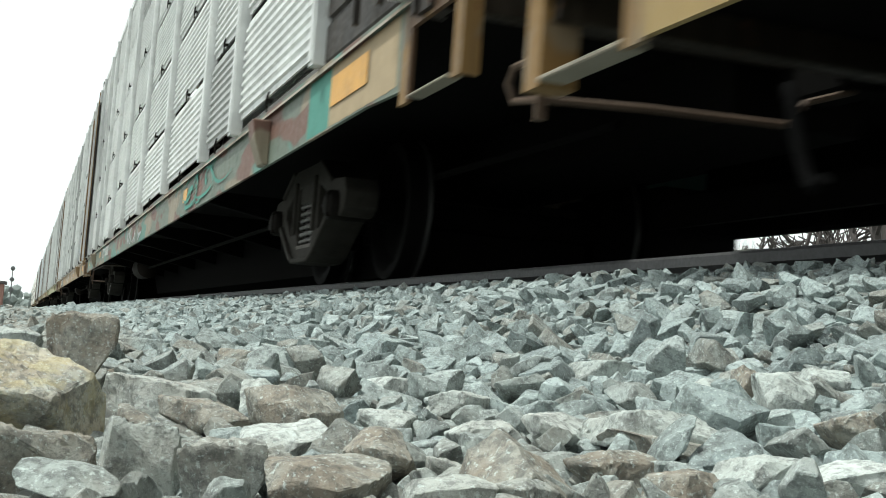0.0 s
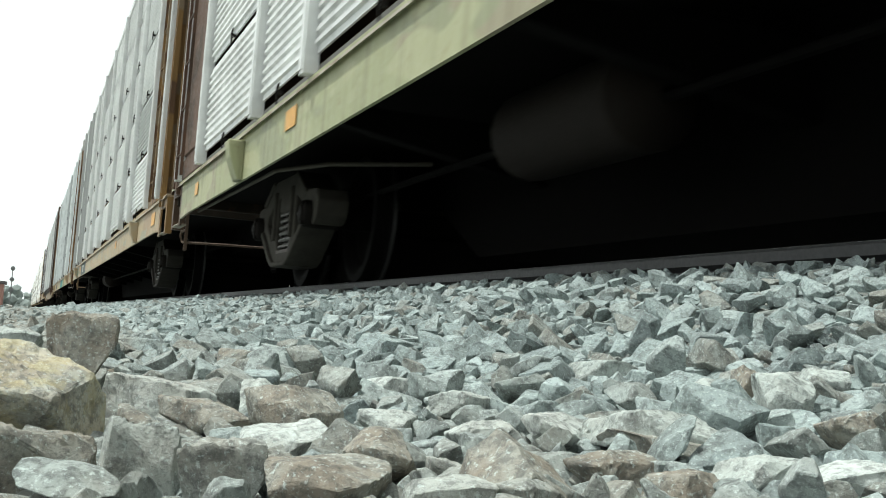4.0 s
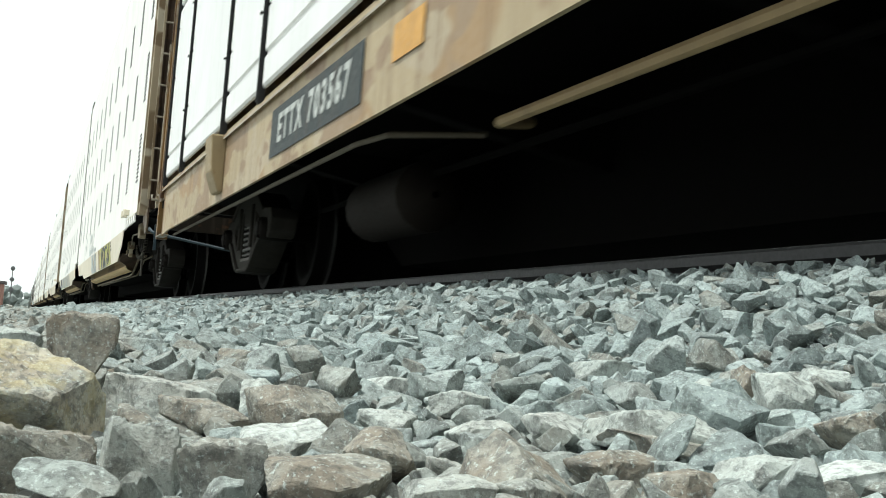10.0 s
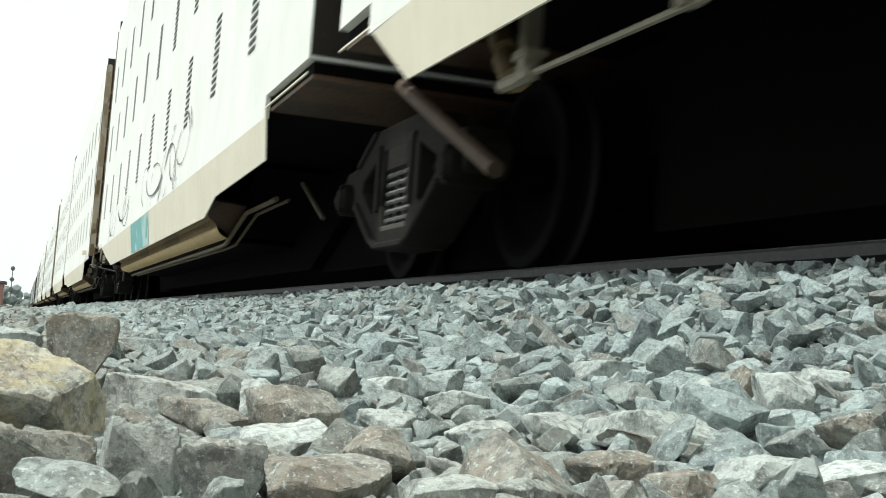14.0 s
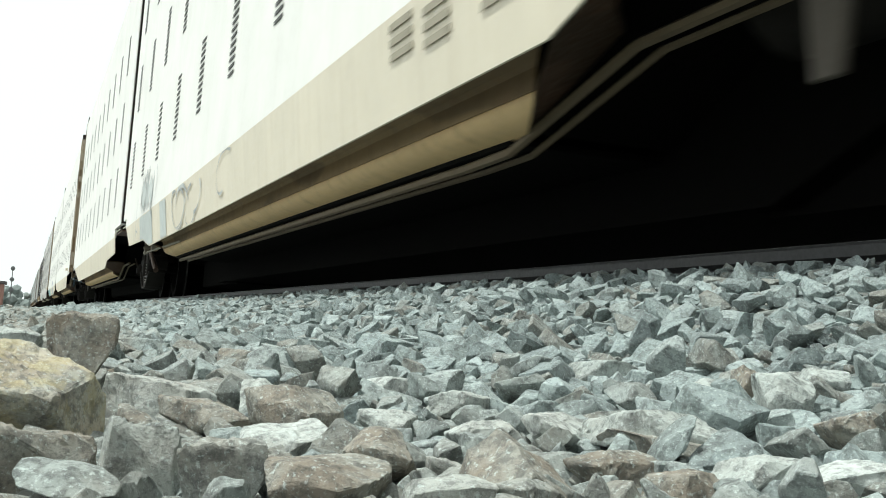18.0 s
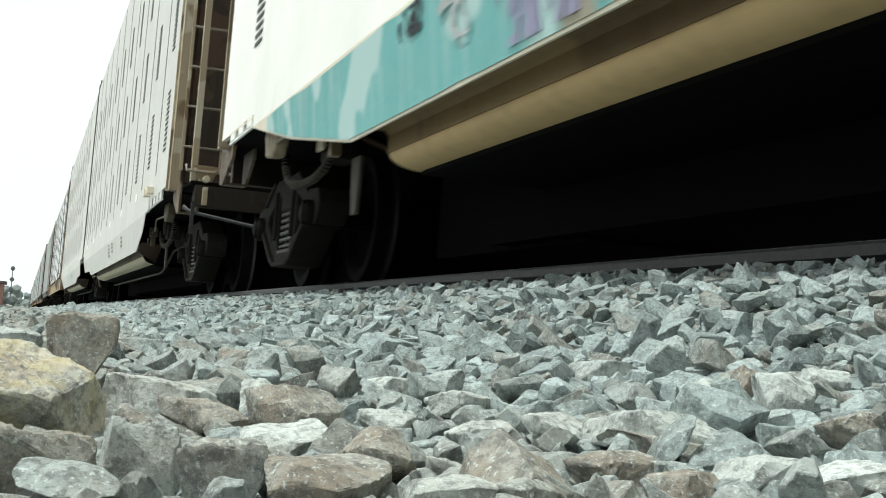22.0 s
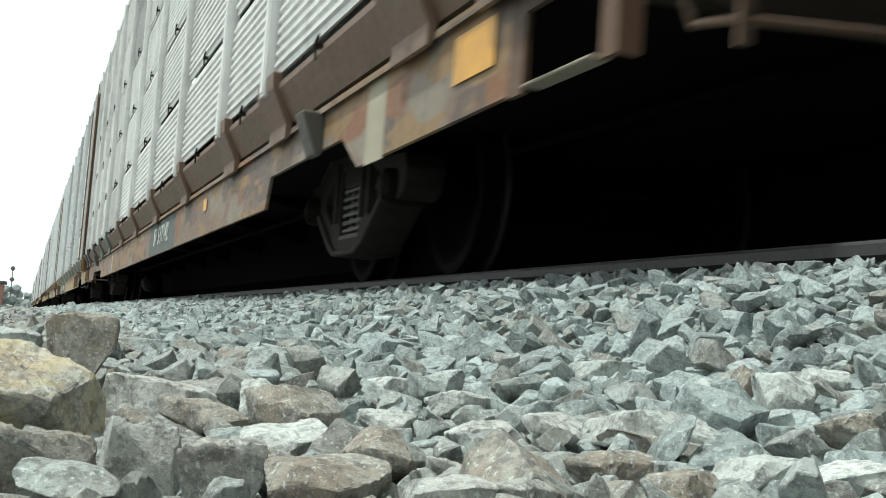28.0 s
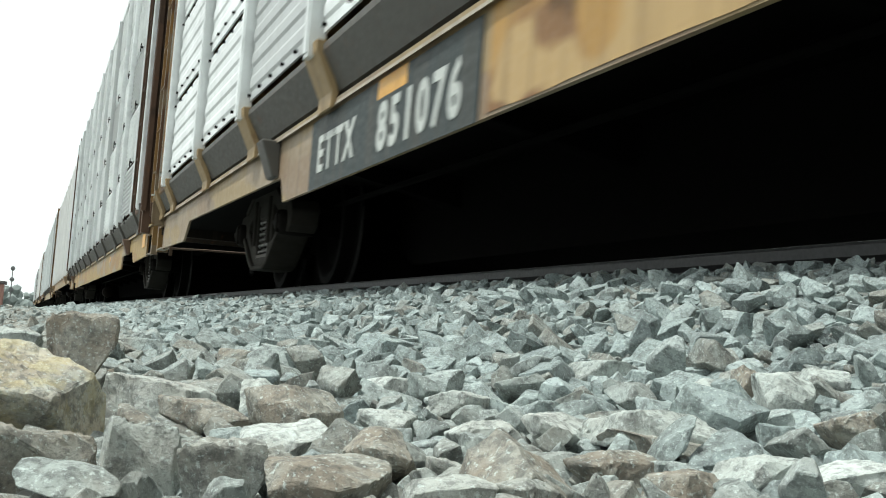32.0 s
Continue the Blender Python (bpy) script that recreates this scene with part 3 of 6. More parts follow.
def bearing(bm):
    """Roller bearing with its end cap and three bolts."""
    lathe_x(bm, [(0.03, -1.205), (0.055, -1.20), (0.06, -1.19), (0.085, -1.18), (0.092, -1.17), (0.095, -1.06), (0.09, -0.95)], 20)
    for k in range(3):
        a = k * math.tau / 3
        box(bm, -1.20, -1.175, 0.075 * math.cos(a) - 0.014, 0.075 * math.cos(a) + 0.014, 0.075 * math.sin(a) - 0.014, 0.075 * math.sin(a) + 0.014)


def spring_coil(bm):
    pts = []
    turns = 6
    for k in range(0, turns * 12 + 1):
        a = k * math.tau / 12
        pts.append((0.058 * math.cos(a), 0.058 * math.sin(a), 0.225 + 0.28 * k / (turns * 12)))
    tube(bm, pts, 0.0125, 6)
    tube(bm, [(0, 0, 0.225), (0, 0, 0.5)], 0.03, 8)


def add_truck(car, y, label="", half=0.865, cast=CAST):
    truck = part("truck", mesh_of("bolster", lambda bm: (box(bm, -1.13, 1.13, -0.19, 0.19, 0.50, 0.64), box(bm, -0.9, 0.9, -0.2, 0.2, 0.40, 0.56)), 0.015), cast, car, (0, y, 0), label=label)
    sf = mesh_of("side_frame", side_frame, 0.008)
    part("side_frame", sf, cast, truck)
    part("side_frame", sf, cast, truck, turn=math.pi)
    sp = mesh_of("spring", spring_coil, smooth=True)
    for sx in (-1, 1):
        for dy in (-0.145, 0.0, 0.145):
            part("spring", sp, SPRING, truck, (sx * 1.06, dy, 0))
        part("spring_seat", mesh_of("spring_seat", lambda bm: box(bm, -0.10, 0.10, -0.22, 0.22, 0.195, 0.225), 0.004), SEAT, truck, (sx * 1.03, 0, 0))
        for dy in (-half, half):
            part("bearing", mesh_of("bearing", bearing, smooth=True), BEARING, truck, (0, dy, WR), 0.0 if sx < 0 else math.pi)
    for dy in (-half, half):
        me = mesh_of("wheelset", wheelset, smooth=True)
        if len(me.materials) < 2:
            # the flange is the brightest, the rim a touch paler than the plate
            me.materials.append(TREAD)
            me.materials.append(RIM)
            for f in me.polygons:
                rs = [math.hypot(me.vertices[v].co.y, me.vertices[v].co.z) for v in f.vertices]
                if min(rs) > WR + 0.01:
                    f.material_index = 1
                elif min(rs) > 0.36:
                    f.material_index = 2
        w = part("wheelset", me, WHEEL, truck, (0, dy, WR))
        WHEELS.append((dy, w))
    # solid block added to hide the sky between the wheels
    rig = mesh_of("brake_rigging", lambda bm: (box(bm, -0.58, 0.58, -0.78, 0.78, 0.05, 0.34), box(bm, -0.08, 0.08, -0.83, 0.83, 0.34, 0.5)))
    part("brake_rigging", rig, GRIME, truck)
    beam = mesh_of("brake_beam", lambda bm: (box(bm, -0.85, 0.85, -0.03, 0.03, 0.30, 0.37), box(bm, -0.80, -0.68, -0.03, 0.11, 0.24, 0.46), box(bm, 0.68, 0.80, -0.03, 0.11, 0.24, 0.46)))
    part("brake_beam", beam, GRIME, truck, (0, half - 0.53, 0))
    part("brake_beam", beam, GRIME, truck, (0, 0.53 - half, 0), math.pi)
    return truck


WHEELS = []


# ---------------------------------------------------------------- car pieces shared by all cars
def coupler(bm):
    box(bm, -0.11, 0.11, 0.25, 1.4, 0.70, 0.90)
    slab_x(bm, [(0.3, 0.66), (-0.02, 0.66), (-0.05, 0.72), (-0.05, 0.90), (-0.02, 0.96), (0.3, 0.96)], -0.17, 0.02)
    slab_x(bm, [(0.14, 0.68), (0.0, 0.68), (-0.03, 0.94), (0.14, 0.94)], 0.05, 0.19)


def lever(bm):
    """Uncoupling lever: a flat bar that hangs at the car's corner, and a rod to the coupler."""
    box(bm, -1.32, -1.285, 0.02, 0.04, 0.40, 0.80)
    tube(bm, [(-1.30, 0.04, 0.62), (-1.33, 0.22, 0.61), (-1.33, 0.27, 0.56), (-1.31, 0.26, 0.50), (-1.27, 0.12, 0.49), (-0.9, 0.07, 0.50), (-0.35, 0.05, 0.51), (-0.28, 0.04, 0.60), (-0.1, 0.02, 0.66)], 0.014, 8)


def twin_lever(bm):
    box(bm, -1.42, -1.385, -0.27, -0.25, 0.50, 0.82)
    tube(bm, [(-1.46, -0.02, 0.76), (-1.47, -0.12, 0.77), (-1.44, -0.2, 0.73), (-1.40, -0.24, 0.71), (-0.7, -0.43, 0.60), (-0.06, -0.62, 0.50), (0.0, -0.66, 0.51), (0.02, -0.88, 0.61)], 0.018, 8)


def hose_mesh(bm):
    pts = [(-0.32, 0.1, 0.66)]
    for k in range(9):
        a = k / 8
        pts.append((-0.34 - 0.05 * a, 0.05 - 0.3 * a, 0.62 - 0.36 * math.sin(a * math.pi * 0.62)))
    tube(bm, pts, 0.027, 8)


def corrugated(bm, length, z0, z1, pitch=0.062, depth=0.017):
    """Sheet with level corrugations and flat edges, outside towards -x."""
    n = max(3, int((z1 - z0 - 0.06) / pitch))
    prof = [(0.0, z0)]
    p = (z1 - z0 - 0.06) / n
    for k in range(n):
        a = z0 + 0.03 + k * p
        prof += [(0.0, a + 0.16 * p), (-depth, a + 0.30 * p), (-depth, a + 0.66 * p), (0.0, a + 0.82 * p)]
    prof.append((0.0, z1))
    back = [(0.014 + x, z) for x, z in prof[::-1]]
    prism_y(bm, prof + back, 0.0, length)


def corrugated_wide(bm, length, z0, z1):
    corrugated(bm, length, z0, z1, 0.16, 0.009)


def smooth_sheet(bm, length, z0, z1):
    """Flat sheet with a pressed swage line and folded edges."""
    prof = [(0.0, z0), (-0.012, z0 + 0.02), (-0.012, z0 + 0.20), (0.004, z0 + 0.21), (0.004, z0 + 0.24), (-0.012, z0 + 0.25), (-0.012, z1 - 0.02), (0.0, z1), (0.02, z1), (0.02, z0)]
    prism_y(bm, prof, 0.0, length)


def latch(bm):
    """Small dark forked toggle that ties two sheets together."""
    tube(bm, [(-0.03, 0.0, -0.07), (-0.035, 0.0, 0.0), (-0.03, -0.03, 0.05)], 0.007, 5)
    tube(bm, [(-0.035, 0.0, 0.0), (-0.03, 0.035, 0.035)], 0.006, 5)
    box(bm, -0.03, 0.0, -0.02, 0.02, -0.012, 0.012)


def bolt(bm):
    lathe_x(bm, [(0.012, -0.02), (0.012, 0.0)], 6)


def word_mesh(word, size, spread):
    """One word of raised writing, centred, that stands up and faces -x; it reads towards -y."""
    key = ("lettering", word, size, spread)
    if key not in MESHES:
        cu = bpy.data.curves.new("lettering", "FONT")
        cu.body, cu.size, cu.extrude, cu.offset = word, size, 0.0015, size * 0.028
        cu.resolution_u = 3
        cu.space_character, cu.align_x, cu.align_y = spread, "CENTER", "CENTER"
        tmp = new("lettering", cu)
        dg = bpy.context.evaluated_depsgraph_get()
        me = bpy.data.meshes.new_from_object(tmp.evaluated_get(dg))
        bpy.data.objects.remove(tmp)
        me.transform(Matrix(((0, 0, -1, 0), (-1, 0, 0, 0), (0, 1, 0, 0), (0, 0, 0, 1))))
        me.materials.clear()
        me.materials.append(None)
        MESHES[key] = me
    me = MESHES[key]
    ys = [v.co.y for v in me.vertices]
    return me, max(ys) - min(ys)


def lettering(text, size, material, parent, at, spread=1.12):
    """Words one after another on the near side, centred at a place."""
    words = [word_mesh(w, size, spread) for w in text.split()]
    gap = size * 0.6
    y = at[1] + (sum(w for _, w in words) + gap * (len(words) - 1)) / 2
    for me, w in words:
        part("lettering", me, material, parent, (at[0], y - w / 2, at[2]))
        y -= w + gap


def graffiti(parent, material, x, y, z, w, h, seed, weight=0.05, lean=0.0):
    """A tag of looping strokes, each a thin skin of spray paint."""
    rnd = random.Random(seed)
    for s in range(rnd.randint(6, 9)):
        cy, cz = rnd.uniform(-w / 2, w / 2), rnd.uniform(-h / 4, h / 4)
        a0, da = rnd.uniform(0, 6), rnd.choice((-1, 1)) * rnd.uniform(2.5, 5.0)
        ry, rz = rnd.uniform(0.06, 0.16) * w, rnd.uniform(0.3, 0.55) * h
        wide = weight * rnd.uniform(0.7, 1.6)

        def build(bm):
            pts = [(cy + ry * math.cos(a0 + da * k / 14) + 0.1 * w * k / 14, cz + rz * math.sin(a0 + da * k / 14)) for k in range(15)]
            quads = []
            for k, (py, pz) in enumerate(pts):
                q, r = pts[min(k + 1, 14)], pts[max(k - 1, 0)]
                dy, dz = q[0] - r[0], q[1] - r[1]
                ln = math.hypot(dy, dz) or 1
                ww = wide * (0.7 + 0.4 * math.sin(k * 0.5 + s))
                za, zb = (max(-h / 2, min(h / 2, v)) for v in (pz + dy / ln * ww, pz - dy / ln * ww))
                quads.append((bm.verts.new((lean * (h / 2 - za), py - dz / ln * ww, za)), bm.verts.new((lean * (h / 2 - zb), py + dz / ln * ww, zb))))
            for (a, b), (c, d) in zip(quads, quads[1:]):
                bm.faces.new((a, b, d, c))
        part("graffiti_stroke", mesh_of(("graffiti_stroke", seed, s), build), material, parent, (x - 0.0003 * s, y, z), label="spray-painted graffiti stroke")


def colour_block(parent, material, x, y, z, w, h, seed, lean=0.0, label="patch of spray paint", ragged=0.04, edge=None):
    """A filled, ragged field of spray paint."""
    rnd = random.Random(seed)

    def build(bm):
        n = 24
        top = [(-w / 2 + w * k / n, h / 2 - rnd.uniform(0, ragged) * h) for k in range(n + 1)]
        low = [(-w / 2 + w * k / n, -h / 2 + rnd.uniform(0, ragged) * h) for k in range(n + 1)]
        if edge:
            low = [(py, min(pt[1] - 0.001, max(pz, edge(y + py) - z + 0.012))) for (py, pz), pt in zip(low, top)]
        vt = [bm.verts.new((lean * (h / 2 - b), a, b)) for a, b in top]
        vl = [bm.verts.new((lean * (h / 2 - b), a, b)) for a, b in low]
        for k in range(n):
            bm.faces.new((vt[k], vt[k + 1], vl[k + 1], vl[k]))
    part("graffiti_field", mesh_of(("graffiti_field", seed, w, h), build), material, parent, (x, y, z), label=label)


SPRAY = {
    "cyan": paint("spray_cyan", (0.16, 0.43, 0.42), [(0.42, 0.60, 0.58)], rust=0.1, streak=0.6, dirt=(0.45, 0.56, 0.53), patch_scale=1.6), "blue": plain("spray_blue", (0.06, 0.14, 0.32), 0.75, 0.0, 0.2, 0.15),
    "grey": paint("spray_grey", (0.40, 0.42, 0.42), [(0.58, 0.60, 0.58)], rust=0.05, streak=0.5, dirt=(0.55, 0.57, 0.55), patch_scale=1.4), "yellow": paint("spray_yellow", (0.52, 0.50, 0.16), [(0.17, 0.175, 0.19), (0.40, 0.33, 0.17)], rust=0.05, streak=0.4, dirt=(0.2, 0.2, 0.18), patch_scale=1.3),
    "black": plain("spray_black", (0.045, 0.05, 0.055), 0.75, 0.0, 0.2, 0.15), "white": plain("spray_white", (0.6, 0.62, 0.6), 0.75, 0.0, 0.2, 0.15),
    "purple": plain("spray_purple", (0.33, 0.32, 0.45), 0.75, 0.0, 0.3, 0.15), "teal": plain("spray_teal", (0.10, 0.28, 0.23), 0.75, 0.0, 0.2, 0.15),
    "red": plain("spray_red", (0.26, 0.10, 0.07), 0.75, 0.0, 0.2, 0.15), "tan": plain("repaint_tan", (0.40, 0.31, 0.20), 0.75, 0.0, 0.2, 0.15),
    "clay": plain("repaint_clay", (0.33, 0.20, 0.145), 0.75, 0.0, 0.3, 0.15), "steel": plain("repaint_grey", (0.125, 0.142, 0.135), 0.75, 0.0, 0.2, 0.15), "ochre": paint("repaint_ochre", (0.41, 0.235, 0.075), [(0.22, 0.115, 0.05), (0.43, 0.29, 0.135)], rust=0.5, streak=0.6, dirt=(0.12, 0.075, 0.04), patch_scale=0.9),
    "gold": paint("repaint_gold", (0.56, 0.31, 0.05), [(0.42, 0.24, 0.07)], rust=0.3, streak=0.3, patch_scale=1.5), "mint": plain("spray_mint", (0.52, 0.66, 0.60), 0.75, 0.0, 0.3, 0.15), "stencil": plain("faded_stencil", (0.36, 0.33, 0.26), 0.85, 0.0, 0.2, 0.1), "mist": plain("spray_pale_grey", (0.60, 0.635, 0.61), 0.75, 0.0, 0.2, 0.15), "bark": plain("scorched_brown", (0.05, 0.035, 0.024), 0.85, 0.0, 0.3, 0.1), "olive": plain("repaint_olive", (0.22, 0.24, 0.13), 0.75, 0.0, 0.2, 0.15),
}


# ---------------------------------------------------------------- single autorack cars
def end_fittings(car, L, end_mat, z_low, z_high, x_rack, inset=0.0, lever_mat=None):
    """Couplers, hoses, levers, end doors, corner posts and ladders at both ends."""
    cp, lv, hs = mesh_of("coupler", coupler, 0.01), (mesh_of("twin_lever", twin_lever) if inset else mesh_of("lever", lever)), mesh_of("air_hose", hose_mesh, smooth=True)
    rung = mesh_of("rung", lambda bm: tube(bm, [(-0.2, 0, 0), (0.2, 0, 0)], 0.012, 6))
    for y, turn, into in ((0.0, 0.0, 1), (L, math.pi, -1)):
        part("coupler", cp, GRIME, car, (0, y, 0), turn)
        part("uncoupling_lever", lv, lever_mat or LEVER_RUST, car, (0, y + into * inset, 0), turn)
        part("air_hose", hs, HOSE, car, (0, y, 0), turn)
        yi = y + into * inset
        rib = []
        for k in range(8):
            x = -x_rack + 0.12 + k * 0.385
            rib += [(x, 0.86), (x + 0.06, 0.82), (x + 0.14, 0.82), (x + 0.2, 0.86)]
        door = mesh_of(("end_door", z_low, z_high, x_rack), lambda bm: prism_z(bm, rib + [(x_rack - 0.1, 0.92), (-x_rack + 0.12, 0.92)], z_low, z_high - 0.25))
        part("end_door", door, TWIN_DOOR if inset else end_mat, car, (0, yi, 0), turn)
        for s in (-1, 1):
            post = mesh_of(("corner_post", z_low, z_high), lambda bm: (box(bm, -0.05, 0.05, 0.66, 0.80, z_low - 0.1, z_high), box(bm, -0.07, 0.07, 0.80, 0.84, z_low - 0.1, z_high)))
            part("corner_post", post, end_mat, car, (s * (x_rack - 0.06), yi, 0), turn)
        lad = part("ladder", mesh_of(("ladder", z_low, z_high), lambda bm: [box(bm, s * 0.2 - 0.014, s * 0.2 + 0.014, -0.025, 0.025, z_low + 0.1, z_high - 0.3) for s in (-1, 1)]),
                   end_mat, car, (-into * (x_rack - 0.30), yi + into * 0.56, 0))
        z = z_low + 0.35
        while z < z_high - 0.3:
            part("rung", rung, HANDHOLD, lad, (0, -into * 0.03, z))
            z += 0.42


def roof_mesh(bm, L, x, z):
    n = 10
    prof = [(x * math.cos(math.pi * k / n), z + 0.42 * math.sin(math.pi * k / n)) for k in range(n + 1)]
    inner = [(px * 0.97, pz - 0.04) for px, pz in prof[::-1]]
    prism_y(bm, prof + inner, 0.75, L - 0.75)


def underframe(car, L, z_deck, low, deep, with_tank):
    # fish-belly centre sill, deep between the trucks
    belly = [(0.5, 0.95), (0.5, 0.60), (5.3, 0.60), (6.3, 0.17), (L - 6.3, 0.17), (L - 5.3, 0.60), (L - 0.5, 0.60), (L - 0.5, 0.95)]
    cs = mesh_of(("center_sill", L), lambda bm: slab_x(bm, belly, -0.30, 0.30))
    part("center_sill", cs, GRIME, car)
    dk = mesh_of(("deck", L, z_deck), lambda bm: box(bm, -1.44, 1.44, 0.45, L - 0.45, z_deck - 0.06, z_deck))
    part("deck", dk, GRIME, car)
    cb = mesh_of("cross_bearer", slab_bearer)
    y = 7.2
    while y < L - 6.5:
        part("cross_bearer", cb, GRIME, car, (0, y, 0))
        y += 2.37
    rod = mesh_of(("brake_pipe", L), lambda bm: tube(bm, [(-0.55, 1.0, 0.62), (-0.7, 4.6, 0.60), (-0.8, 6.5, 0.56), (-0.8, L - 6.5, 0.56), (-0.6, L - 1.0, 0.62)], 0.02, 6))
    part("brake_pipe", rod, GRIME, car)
    if low and with_tank:
        tank = mesh_of("small_air_tank", lambda bm: tank_y(bm, 0.15, 0.5), smooth=True)
        part("air_tank", tank, TANK, car, (-0.75, L - 8.35, 0.28))
    elif not low:
        tank = mesh_of("air_tank", lambda bm: tank_y(bm, 0.2, 1.1), smooth=True)
        part("air_tank", tank, TANK, car, (-0.8, L - 7.87 if deep else L - 8.8, 0.44 if deep else 0.58))
    # plain boxes added on the far side to block the sky under the car
    block_y = (1.6, 2.65) if low else (2.2, 3.4) if deep else (2.98, 3.2)
    blocker = mesh_of(("brake_gear", low, deep), lambda bm: (box(bm, 0.75, 1.3, *block_y, 0.06, 0.7), *([box(bm, 0.75, 1.3, 1.3, 2.2, 0.375, 0.69), box(bm, 0.75, 1.3, 1.3, 2.2, 0.06, 0.335)] if deep else ()), box(bm, 1.28, 1.36, 0.3, 3.4, 0.43, 0.92), box(bm, 0.7, 0.78, 0.9, 3.0, 0.42, 0.6)), 0.02)
    part("brake_gear", blocker, GRIME, car)
    part("brake_gear", mesh_of("brake_gear_rear", lambda bm: (box(bm, 0.75, 1.3, -3.2, -2.05, 0.06, 0.7), box(bm, 1.28, 1.36, -3.4, -0.6, 0.50, 0.72)), 0.02), GRIME, car, (0, L, 0))


def slab_bearer(bm):
    prism_y(bm, [(-1.42, 0.80), (1.42, 0.80), (1.42, 0.70), (0.3, 0.5), (-0.3, 0.5), (-1.42, 0.70)], -0.06, 0.06)


def tank_y(bm, r, ln):
    prof = [(0.02, -ln / 2 - r * 0.5), (r * 0.7, -ln / 2 - r * 0.35), (r, -ln / 2), (r, ln / 2), (r * 0.7, ln / 2 + r * 0.35), (0.02, ln / 2 + r * 0.5)]
    rings = []
    for rr, y in prof:
        rings.append([bm.verts.new((rr * math.cos(k * math.tau / 16), y, rr * math.sin(k * math.tau / 16))) for k in range(16)])
    for a, b in zip(rings, rings[1:]):
        for k in range(16):
            bm.faces.new((a[k], a[(k + 1) % 16], b[(k + 1) % 16], b[k]))


def wide_bracket(bm, xr, xs, rack0, zt):
    """Broad plate that carries a rack post, folded over the sill."""
    prism_y(bm, [(-xr - 0.03, rack0 + 0.09), (-xr - 0.025, rack0 - 0.005), (-xs - 0.055, zt + 0.045), (-xs - 0.057, zt - 0.04), (-xs - 0.035, zt - 0.04), (-xs - 0.015, zt + 0.045), (-xr + 0.03, rack0 + 0.01), (-xr + 0.03, rack0 + 0.09)], -0.24, 0.24)


def post_places(L, low):
    if low:
        return [1.0, 2.0, 4.6, 6.4, 9.1, 11.8, 14.5, 17.1, 19.9, 22.0, 24.2, 26.6, L - 1.0]
    return [1.0, 2.5, 5.2, 6.9, 10.0, 13.1, 16.1, 18.9, 21.8, 23.4, 26.1, L - 1.0]


